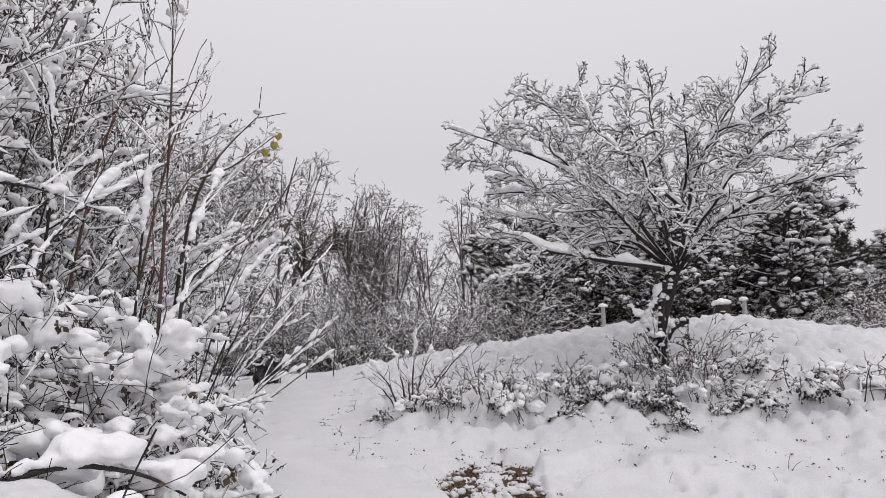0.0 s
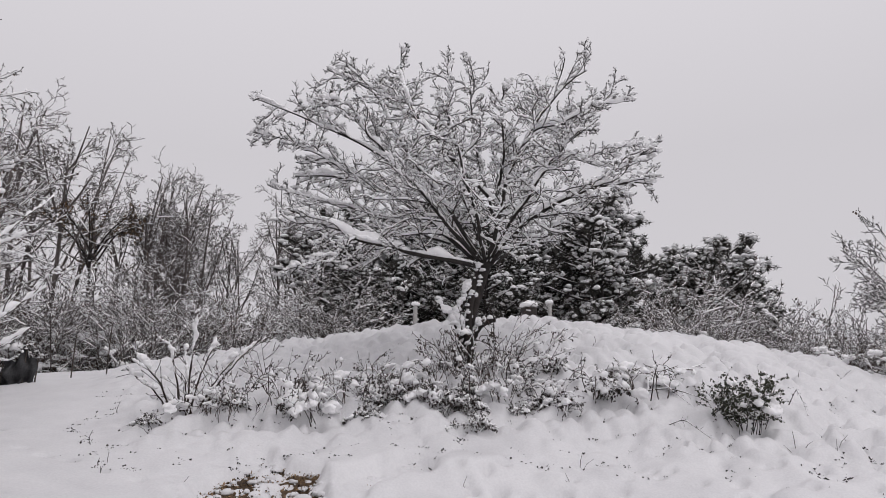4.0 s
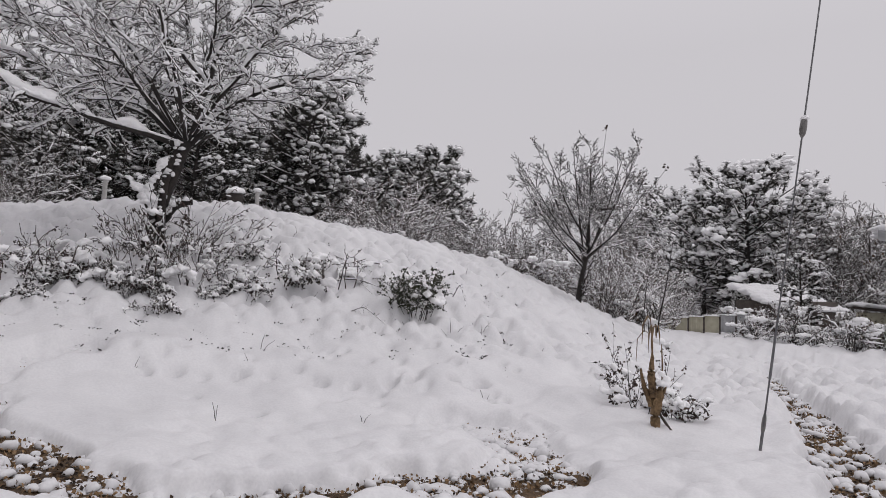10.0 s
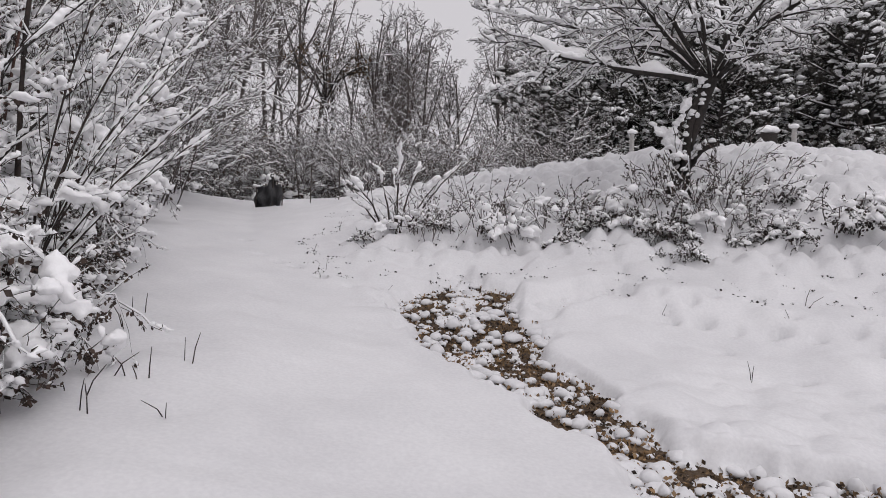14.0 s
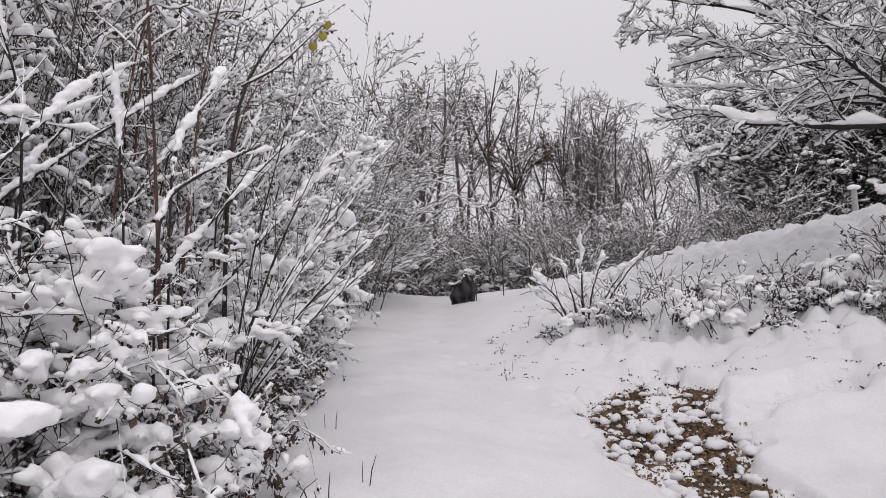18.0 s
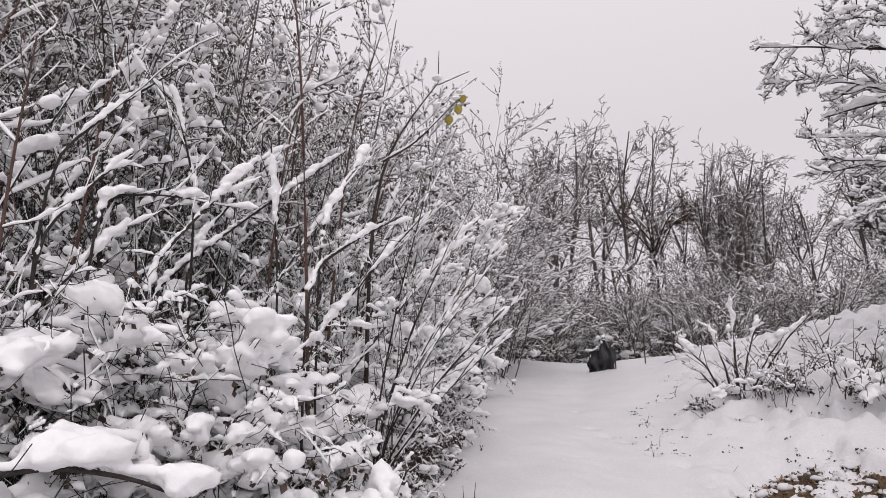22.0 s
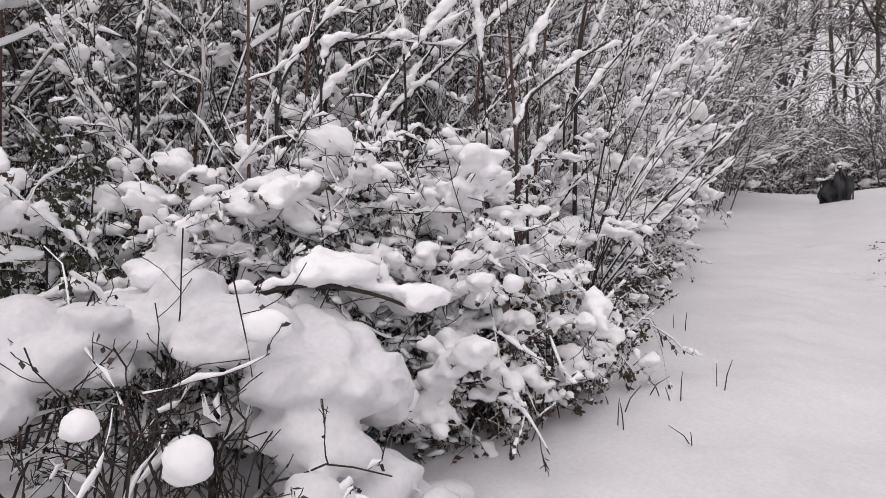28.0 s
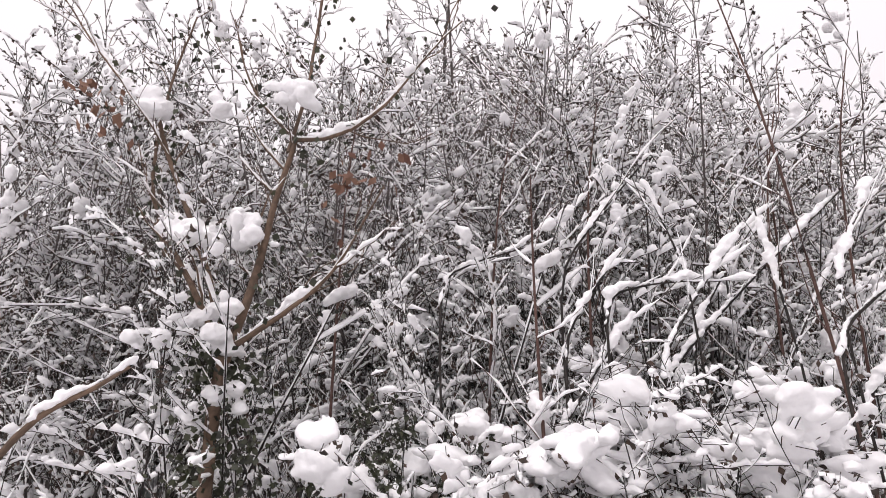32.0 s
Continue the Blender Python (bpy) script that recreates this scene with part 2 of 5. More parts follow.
BALLS = {n: ball(n) for n in (1, 2, 3)}
BALLS[0] = np.array([(1, 0, 0), (-1, 0, 0), (0, 1, 0), (0, -1, 0), (0, 0, 1), (0, 0, -1.0)]), np.array([(0, 2, 4), (2, 1, 4), (1, 3, 4), (3, 0, 4), (2, 0, 5), (1, 2, 5), (3, 1, 5), (0, 3, 5)])

mids = {}
v0, f0 = list(map(tuple, BALLS[0][0])), []
for tri in BALLS[0][1]:
    m = []
    for a, b in ((0, 1), (1, 2), (2, 0)):
        key = tuple(sorted((int(tri[a]), int(tri[b]))))
        if key not in mids:
            mids[key] = len(v0)
            v0.append(tuple(unit(np.add(v0[key[0]], v0[key[1]]))))
        m.append(mids[key])
    f0 += [(tri[0], m[0], m[2]), (m[0], tri[1], m[1]), (m[2], m[1], tri[2]), m]
BALLS[0.5] = np.array(v0, float), np.array(f0, int)


def lumps(geo, rng, at, size, level=2, squash=0.7, rough=0.22, way=None):
    """Uneven lumps of snow at rows of places, drawn out along way where it is given."""
    v, f = BALLS[level]
    at, size = np.asarray(at, float).reshape(-1, 3), np.asarray(size, float).ravel()
    c = len(at)
    if not c:
        return geo
    grow_by = 1 + rough * sum(np.sin(v @ rng.normal(size=(3, c)) * (1.4 + 1.1 * k) + rng.uniform(0, 6, c)) / (1 + 0.5 * k) for k in range(5 if level > 1 else 3)).T / 1.5
    spin = rng.uniform(0, 6.28, c)
    if way is None:
        way, long = np.stack([np.cos(spin), np.sin(spin), 0 * spin], -1), rng.uniform(0.9, 1.5, c)
    else:
        way, long = unit(way * (1, 1, 0.35) + 1e-6), rng.uniform(1.0, 1.7, c)
    side = unit(np.cross((0.0, 0.0, 1.0), way) + 1e-6 * np.stack([np.cos(spin), np.sin(spin), 0 * spin], -1))
    top = np.cross(way, side)
    p = v[None] * grow_by[..., None] * np.stack([long, rng.uniform(0.7, 1.15, c), squash * rng.uniform(0.8, 1.2, c)], -1)[:, None] * size[:, None, None]
    z = np.where(p[..., 2] < 0, p[..., 2] * 0.55, p[..., 2])
    p = p[..., :1] * way[:, None] + p[..., 1:2] * side[:, None] + z[..., None] * top[:, None] + at[:, None]
    return geo.add(p, (f[None] + (np.arange(c) * len(v))[:, None, None]).reshape(-1, 3))


def pads(geo, rng, rows, count, size, level=1, each=7):
    """Wads of snow run together along branches, given as rows of points; steep branches hold none."""
    flat = 1 - np.abs(unit(rows[:, -1] - rows[:, 0])[:, 2])
    chance = np.clip(flat - 0.2, 0.01, 1) * np.linalg.norm(rows[:, -1] - rows[:, 0], axis=-1)
    b = np.repeat(rng.choice(len(rows), count, p=chance / chance.sum()), each)
    wad = np.repeat(size * rng.uniform(0.5, 1.15, count), each)
    f = np.clip(np.repeat(rng.uniform(0.1, 0.75, count), each) + rng.uniform(0, 0.45, len(b)), 0, 0.999) * (rows.shape[1] - 1)
    i = f.astype(int)
    w = (f - i)[:, None]
    at = rows[b, i] * (1 - w) + rows[b, i + 1] * w
    own = wad * rng.uniform(0.3, 0.85, len(b))
    return lumps(geo, rng, at + rng.normal(size=at.shape) * wad[:, None] * (0.5, 0.5, 0.25) + np.stack([0 * own, 0 * own, own * 0.3], -1), own, level, 0.85, 0.3, rows[b, i + 1] - rows[b, i])


def chain(rng, pts, size, skin=0.013):
    """A lumpy roll of snow along one branch, given as a row of points."""
    n = max(6, int(np.linalg.norm(np.diff(pts, axis=0), axis=1).sum() / (size * 0.62)))
    f = np.clip((np.arange(n) + rng.uniform(0, 1, n)) / n, 0, 0.999) * (len(pts) - 1)
    i = f.astype(int)
    w = (f - i)[:, None]
    at = pts[i] * (1 - w) + pts[i + 1] * w
    own = size * rng.uniform(0.6, 1.1, n) * np.clip(0.8 + 0.4 * np.sin(f * rng.uniform(0.7, 1.6) + rng.uniform(0, 6)), 0.45, 1.15)
    return melt(lumps(Geo(), rng, at + (0, 0, 0.5) * own[:, None] + rng.normal(size=at.shape) * own[:, None] * 0.25, own, 1, 1.0, 0.3, pts[i + 1] - pts[i]), skin, 2)


def melt(geo, voxel, rounds=3):
    """Runs overlapping lumps of snow together into one skin."""
    ob = part("melting", geo, SNOW)
    skin = ob.modifiers.new("skin", "REMESH")
    skin.mode, skin.voxel_size = "VOXEL", voxel
    ease_off = ob.modifiers.new("ease_off", "SMOOTH")
    ease_off.factor, ease_off.iterations = 0.5, rounds
    seen = ob.evaluated_get(bpy.context.evaluated_depsgraph_get())
    me = seen.to_mesh()
    v, f = np.empty(len(me.vertices) * 3), np.empty(len(me.loops), int)
    me.vertices.foreach_get("co", v)
    me.loops.foreach_get("vertex_index", f)
    v = v.reshape(-1, 3)
    v = v + voxel * 0.32 * np.stack([np.sin(v @ w * 1.3 / voxel**0.6) for w in ((5.1, 3.3, -4.2), (-3.7, 5.3, 3.9), (4.4, -4.9, 5.6))], -1) * np.sin(v @ (3.1, -4.7, 4.1) * 0.8 / voxel**0.6)[:, None]
    out = Geo().add(v, f.reshape(-1, 4))
    seen.to_mesh_clear()
    old = ob.data
    bpy.data.objects.remove(ob)
    bpy.data.meshes.remove(old)
    return out


def leaves(geo, rng, at, size, droop=0.8, narrow=0.34):
    """Curled leaves, each of four faces, hanging at rows of places."""
    at = np.asarray(at, float).reshape(-1, 3)
    c = len(at)
    ahead = unit(rng.normal(size=(c, 3)) + (0, 0, -droop))
    side = unit(np.cross(ahead, rng.normal(size=(c, 3))))
    up = np.cross(side, ahead)
    s = size * rng.uniform(0.6, 1.3, (c, 1))
    curl = rng.uniform(-0.25, 0.35, (c, 1))
    mid, edge, end = at + ahead * s * 0.5 + up * s * curl * 0.3, side * s * narrow, at + ahead * s + up * s * curl
    v = np.stack([at, mid + edge, end, mid - edge, mid - up * s * 0.08], 1)
    q = np.array([[0, 1, 4], [1, 2, 4], [2, 3, 4], [3, 0, 4]])
    return geo.add(v, (q[None] + (np.arange(c) * 5)[:, None, None]).reshape(-1, 3))


def pick(rng, pts, count, low=0):
    """Random places along rows of branches."""
    b = rng.integers(0, len(pts), count)
    f = rng.uniform(low, 0.999, count) * (pts.shape[1] - 1)
    i = f.astype(int)
    w = (f - i)[:, None]
    return pts[b, i] * (1 - w) + pts[b, i + 1] * w


def block(geo, x0, x1, y0, y1, z0, z1, edge=0.01, turn=None):
    """A box with bevelled edges."""
    bm = bmesh.new()
    bmesh.ops.create_cube(bm, size=1)
    for c in bm.verts:
        c.co = ((x0 + x1) / 2 + c.co.x * (x1 - x0), (y0 + y1) / 2 + c.co.y * (y1 - y0), (z0 + z1) / 2 + c.co.z * (z1 - z0))
    bmesh.ops.bevel(bm, geom=bm.edges[:], offset=edge, segments=1, affect="EDGES")
    bm.verts.index_update()
    if turn:
        bmesh.ops.transform(bm, matrix=turn, verts=bm.verts)
    v = np.array([c.co for c in bm.verts])
    start = geo.n
    for g in bm.faces:
        geo.f.append(np.array([[c.index for c in g.verts]]) + start)
    geo.v.append(v)
    geo.n += len(v)
    bm.free()
    return geo


# ---- the lie of the land ----
AZ = (-180, -110, -80, -50, -30, -18, -12, -5, 1, 10, 15, 23, 28, 35, 47, 53, 58, 64, 70, 110, 180)
SLOPE = (0, .02, .12, .15, .145, .125, .1, .085, .075, .06, .045, .02, .015, .012, .012, .012, .012, .012, .012, 0, 0)
HILL = (0, .28, .32, .28, 0, 0, 0, 0, 0, 0, 0, 0, 0, 0, 0, 0, 0, 0, 0, 0, 0)
MOUND = (0, 0, 0, 0, 0, 0, .6, 1.13, 1.6, 2.14, 2.5, 2.97, 2.86, 2.62, 1.97, 1.3, .6, .1, 0, 0, 0)
def ease(t):
    t = np.clip(t, 0, 1)
    return t * t * (3 - 2 * t)
def ground_z(x, y):
    r, az = np.hypot(x, y), np.degrees(np.arctan2(x, y))
    rise = np.interp(az, AZ, SLOPE) * (np.clip(r - 1, 0, 17) + .25 * np.clip(r - 18, 0, 60))
    far = 1 - .55 * ease((r - 17) / 14)
    return rise + np.interp(az, AZ, MOUND) * ease((r - 6) / 8.5) * far + np.interp(az, AZ, HILL) * np.clip(r - 5.5, 0, 12) - 0.13


def lattice(x, y, seed):
    """Smooth noise from -1 to 1 on a grid of one metre."""
    i, j = np.floor(x).astype(np.int64), np.floor(y).astype(np.int64)
    u, v = ease(x - i), ease(y - j)

    def corner(a, b):
        h = (a * 374761393 + b * 668265263 + seed * 982451653) & 0x7FFFFFFF
        h = ((h ^ (h >> 13)) * 1274126177) & 0x7FFFFFFF
        return ((h ^ (h >> 16)) & 0xFFFF) / 32767.5 - 1

    return (corner(i, j) * (1 - u) + corner(i + 1, j) * u) * (1 - v) + (corner(i, j + 1) * (1 - u) + corner(i + 1, j + 1) * u) * v


def domes(x, y, cell, seed):
    """Round heaps, one in each cell: 1 on the heap's top, below 0 between heaps."""
    gx, gy = x / cell, y / cell
    i, j = np.floor(gx), np.floor(gy)
    best = np.zeros(np.shape(x))
    for a in (-1, 0, 1):
        for b in (-1, 0, 1):
            ci, cj = i + a, j + b
            jx, jy = 0.4 * lattice(ci * 7.31 + 0.5, cj * 3.77 + 0.5, seed), 0.4 * lattice(ci * 5.13 + 0.5, cj * 9.7 + 0.5, seed + 1)
            size = 0.55 + 0.28 * lattice(ci * 3.3 + 0.5, cj * 4.9 + 0.5, seed + 2)
            d = np.hypot(gx - ci - 0.5 - jx, gy - cj - 0.5 - jy) / size
            best += np.exp(np.clip(5 * (1 - d * d), -40, 6))
    return np.log(best + 1e-12) / 5


def near_line(x, y, line):
    """Distance to a line of points, with the width given at each."""
    best = np.full(np.shape(x), 9.0)
    for (ax, ay, aw), (bx, by, bw) in zip(line, line[1:]):
        t = np.clip(((x - ax) * (bx - ax) + (y - ay) * (by - ay)) / ((bx - ax) ** 2 + (by - ay) ** 2), 0, 1)
        best = np.minimum(best, np.hypot(x - ax - t * (bx - ax), y - ay - t * (by - ay)) / (aw + t * (bw - aw)))
    return best


# bare strips where leaf litter shows: x, y and half-width
STRIPS = [
    [(0.1, 7.5, 0.95), (0.2, 6.3, 0.6), (0.75, 5.3, 0.45), (1.1, 4.4, 0.38), (1.35, 3.6, 0.38), (1.7, 2.6, 0.4)],
    [(1.3, 4.1, 0.3), (2.3, 3.95, 0.34), (3.1, 3.7, 0.4), (4.2, 3.2, 0.45)],
    [(13.0, 4.9, 0.2), (11.0, 3.9, 0.26), (7.8, 2.1, 0.38), (5.9, 1.25, 0.45), (4.5, 0.6, 0.45)],
]
SPARSE = [[(4.7, 4.9, 0.35), (5.0, 4.2, 0.45), (4.1, 3.3, 0.5), (3.2, 3.0, 0.4)], [(0.9, 7.7, 0.35), (1.7, 7.9, 0.3)]]
# dents at the foot of buried stalks: a step across the slope and scattered ones
DENTS = [(2.2, 7.44), (2.75, 7.62), (4.13, 7.1), (4.71, 7.08), (5.35, 6.93), (5.82, 6.52), (6.14, 6.05), (6.39, 5.76), (6.47, 5.57), (7.52, 6.24), (8.01, 6.31), (8.2, 6.23), (7.37, 5.94), (3.01, 6.08), (3.41, 7.18), (5.34, 5.63), (5.57, 5.26), (-0.62, 7.6), (-0.95, 7.72), (-1.3, 7.8), (-1.72, 8.1), (-2.1, 8.42), (-2.4, 8.6), (-2.7, 8.9), (-3.3, 10.0), (-4.0, 11.3)]
dent_rng = random.Random(5)
for k in range(46):
    aim, reach = radians(dent_rng.uniform(2, 50)), 7.75 + dent_rng.gauss(0, 0.16)
    DENTS.append((reach * math.sin(aim), reach * math.cos(aim)))
for k in range(44):
    aim, reach = radians(dent_rng.triangular(8, 60, 48)), dent_rng.uniform(6.6, 10.5)
    DENTS.append((reach * math.sin(aim), reach * math.cos(aim)))


def bare(x, y):
    """How far the snow has melted off the litter, from 0 to 1."""
    wob = 0.25 * lattice(x * 2.2, y * 2.2, 5) + 0.18 * lattice(x * 6, y * 6, 6)
    full = np.minimum.reduce([near_line(x, y, s) for s in STRIPS]) + wob
    some = np.minimum.reduce([near_line(x, y, s) for s in SPARSE]) + wob
    return np.maximum(ease((1.15 - full) / 0.45), 0.72 * ease((1.15 - some) / 0.5))


def snow_z(x, y):
    """The snow's surface."""
    r = np.hypot(x, y)
    az = np.degrees(np.arctan2(x, y))
    bank = ease((r - 5.8) / 2) * ease((az + 13) / 8) * (1 - ease((r - 20) / 8))
    deep = 0.13 + 0.03 * lattice(x * 0.9, y * 0.9, 1) + 0.018 * lattice(x * 2.7, y * 2.7, 2) + 0.006 * lattice(x * 8, y * 8, 3)
    deep += bank * (0.07 * lattice(x * 1.7 + 3, y * 1.7, 7) + (0.05 + 0.02 * ease((r - 8.4) / 0.8)) * np.clip(domes(x, y, 0.62, 11), -0.5, 1) + (0.018 + 0.095 * ease((r - 8.6) / 0.8)) * np.clip(domes(x + 3, y, 0.29, 15), -0.7, 1) + 0.03 * ease((r - 8.4) / 0.8) * np.clip(domes(x, y + 2, 0.15, 17), -0.8, 1))
    lumpy = ease((r - 2) / 2) * ease((az - 8) / 10) * (1 - bank)
    deep += lumpy * (0.05 * np.clip(domes(x, y, 0.6, 21), -0.6, 1) + 0.03 * np.clip(domes(x + 1, y, 0.28, 23), -0.6, 1))
    step = 8.0 + 0.25 * lattice(x * 0.8, y * 0.8, 9)
    deep += 0.13 * ease((az + 4) / 16) * ease((48 - az) / 6) * (ease((r - step + 0.5) / 0.5) * ease((step + 1.2 - r) / 1.2))
    for dx, dy in DENTS:
        deep -= 0.14 * np.exp(-((x - dx) ** 2 * 0.45 + (y - dy) ** 2) / 0.0019)
    b = bare(x, y)
    heaps = np.maximum(domes(x, y, 0.19, 41) * 0.085, domes(x + 5, y + 2, 0.1, 44) * 0.05) + 0.035 * lattice(x * 2.5, y * 2.5, 8) - 0.056
    return ground_z(x, y) + deep * (1 - b) + np.clip(heaps, -0.06, 0.12) * b


def sheet(name, rings, spokes, height, material, label, category):
    """One sheet of land, from a fan of rings and spokes round the camera's stand."""
    az = np.radians(spokes)
    x, y = rings[:, None] * np.sin(az), rings[:, None] * np.cos(az)
    v = np.stack([x, y, height(x, y)], -1)
    nr, ns = len(rings), len(spokes)
    i, k = np.arange(nr - 1)[:, None] * ns, np.arange(ns)
    k2 = (k + 1) % ns
    geo = Geo().add(v, np.stack([i + k, i + ns + k, i + ns + k2, i + k2], -1).reshape(-1, 4))
    geo.f.append((np.arange(ns)[::-1])[None])
    return tagged(part(name, geo, material, None, label), category=category, kind="structure")


far_rings = np.geomspace(16.2, 1800, 70)
fine_rings = np.r_[np.linspace(0.03, 0.5, 6)[:-1], np.linspace(0.5, 2.2, 14)[:-1], np.geomspace(2.2, 16, 330), far_rings]
fine_spokes = np.r_[np.arange(-112, 88, 0.28), np.arange(88, 248, 4)]
sheet("ground", np.r_[np.linspace(0.03, 0.5, 4)[:-1], np.geomspace(0.5, 16, 130), far_rings], np.r_[np.arange(-112, 88, 1.0), np.arange(88, 248, 4)], lambda x, y: ground_z(x, y) + 0.012 * lattice(x * 6, y * 6, 4), SOIL, "dark brown soil with wet fallen leaves under the snow", "ground")
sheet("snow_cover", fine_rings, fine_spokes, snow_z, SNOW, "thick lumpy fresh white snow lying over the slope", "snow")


def dents(x, y):
    """Where stubble pokes through and shade flecks go on the bank: the hollows between heaps."""
    return (domes(x, y, 0.62, 11) < 0.0) & (domes(x + 3, y, 0.29, 15) < 0.15)


def stand(x, y, sink=0.0):
    """A place on the snow."""
    return np.array((x, y, float(snow_z(np.array([x]), np.array([y]))[0]) - sink))


# litter leaves in the bare strips
rng = np.random.default_rng(3)
tx, ty = rng.uniform(-1.5, 13.4, 130000), rng.uniform(0.8, 8.6, 130000)
ok = (bare(tx, ty) > 0.45) & (np.degrees(np.arctan2(tx, ty)) < 86)
tx, ty = tx[ok][:16000], ty[ok][:16000]
spots = np.stack([tx, ty, ground_z(tx, ty) + rng.uniform(0.010, 0.028, len(tx))], -1)
tagged(part("litter_leaves", leaves(Geo(), rng, spots, 0.035, 0.1), LITTER, None, "wet brown fallen leaves between small lumps of snow"), category="leaves", kind="stuff")

# small round lumps of snow that lie on the litter
ok = bare(tx, ty) > 0.3
pebbles = rng.random(len(tx)) < 0.10
px, py = tx[ok & pebbles], ty[ok & pebbles]
size = 0.012 + 0.06 * rng.random(len(px)) ** 2.8
tagged(part("snow_lumps", lumps(Geo(), rng, np.stack([px, py, ground_z(px, py) + size * 0.35], -1), size, 2, 0.8, 0.3), SNOW, None, "small round lumps of snow strewn over brown litter"), category="snow", kind="stuff")

# stubble and dead leaves in the bank's hollows, near black to deepen their shade
tx, ty = rng.uniform(-2.5, 10.5, 16000), rng.uniform(4.2, 12.5, 16000)
aim, reach = np.degrees(np.arctan2(tx, ty)), np.hypot(tx, ty)
ok = dents(tx, ty) & (reach > 6.4) & (reach < 13) & (aim > -16) & (aim < 56) & (rng.random(16000) < np.where(reach > 8.6, 0.9, 0.05) * (0.5 + 0.5 * (lattice(tx, ty, 77) > 0)))
ok |= (reach > 8.2) & (reach < 12.5) & (aim > -14) & (aim < 50) & (domes(tx + 3, ty, 0.29, 15) < 0.1) & (rng.random(16000) < 0.6)
tx, ty = tx[ok], ty[ok]
hx, hy = np.r_[tx, np.repeat(np.array(DENTS)[:, 0], 3)], np.r_[ty, np.repeat(np.array(DENTS)[:, 1], 3)]
spots = np.repeat(np.stack([hx, hy, snow_z(hx, hy) - 0.01], -1), 6, 0) + rng.normal(size=(6 * len(hx), 3)) * (0.034, 0.014, 0.004)
tagged(part("stubble_shade_leaves", leaves(Geo(), rng, spots, 0.028, 0.1, 0.5), BARK, None, "dark withered stubble and dark flecks for shade in the hollows of the bank's snow"), category="stubble", kind="stuff")
rows = []
for x, y in list(zip(tx[::60], ty[::60])) + DENTS[:26:2] + [(3.82, 5.37), (2.51, 6.04), (6.5, 6.79), (6.8, 6.62), (6.3, 6.85), (-2.0, 3.7), (-1.9, 3.5), (-2.05, 4.0), (-2.2, 4.3), (-1.7, 4.4), (-1.8, 4.0), (-2.4, 4.9), (-2.5, 5.3), (-1.5, 3.6)]:
    for _ in range(2):
        foot = np.array((x, y, float(snow_z(np.array([x]), np.array([y]))[0]) - 0.04)) + rng.normal(size=3) * (0.05, 0.05, 0)
        lean = rng.normal(size=2) * 0.07
        h = rng.uniform(0.08, 0.24)
        rows.append([foot, foot + (lean[0] * 0.4, lean[1] * 0.4, h * 0.6), foot + (*lean, h)])
tagged(part("stubble_stalks", tubes(Geo(), np.array(rows), np.tile((0.004, 0.0035, 0.002), (len(rows), 1)), None, 4), TWIG, None, "short dark dead stalks standing out of the snow"), category="stubble", kind="stuff")


# ---- kinds of plants ----
def woody(name, at, label, category, rng, trunk, levels, bark=BARK, twig=TWIG, wide=0.012, high=0.02, cover=0.6, clumps=0, clump=0.04, clump_level=0, slabs=0, slab=0.1, slab_level=1, leaf=0, leaf_size=0.05, leaf_stuff=DRYLEAF, group="", sides=6, each_stem=False, floor=0.0022, twig_snow=True, skin=0.0):
    """A bare plant with its snow: trunk or stem rows given round the foot, then levels of grow()."""
    thing = base(name, at, label, category, group)
    pts, rad = trunk
    if len(pts) < 8 or each_stem:
        for k in range(len(pts)):
            part("trunk" if len(pts) < 8 else "stem", tubes(Geo(), pts[k : k + 1], rad[k : k + 1], None, sides), bark, thing)
    else:
        part("stem_tangle", tubes(Geo(), pts, rad, None, 4), bark, thing, kind="stuff")
    snow = burden(Geo(), rng, pts, rad, wide * 1.3, high * 1.4, 0.8, 5, each_stem)
    last = [(pts, rad)]
    for n, keys in enumerate(levels):
        q = grow(rng, *last[-1], **keys)
        last.append((q[0], np.maximum(q[1], floor)))
        k = len(levels) - n
        part("branchwork" if k > 1 else "twigwork", tubes(Geo(), *last[-1], None, 4 if k > 1 else 3), bark if k > 1 else twig, thing, kind="stuff")
        if k > 1 or twig_snow:
            burden(snow, rng, *last[-1], wide * (0.75 + 0.25 * k), high * (0.75 + 0.25 * k), cover, 4, each_stem)
    if clumps:
        rows = last[-1][0]
        b, s = rng.integers(0, len(rows), clumps), rng.integers(0, rows.shape[1] - 1, clumps)
        way, u = rows[b, s + 1] - rows[b, s], rng.random((clumps, 1))
        lumps(snow, rng, rows[b, s] + way * u + (0, 0, clump * 0.3), clump * (0.35 + 0.9 * rng.random(clumps) ** 2), clump_level, 0.75, 0.42, way)
    if slabs:
        rows = np.concatenate([last[1][0], last[0][0][:, -last[1][0].shape[1] :]])
        wads = pads(Geo(), rng, rows, slabs, slab, slab_level)
        wads = melt(wads, skin, 2) if skin else wads
        for v, f in zip(wads.v, wads.f):
            snow.add(v, f - (f.min() if len(wads.v) == 1 else 0))
    part("snow_load", snow, BRIGHTSNOW, thing, "fresh white snow lying along the branches", kind="stuff")
    if leaf:
        part("foliage", leaves(Geo(), rng, pick(rng, last[-1][0], leaf, 0.2), leaf_size), leaf_stuff, thing, kind="stuff")
    return thing


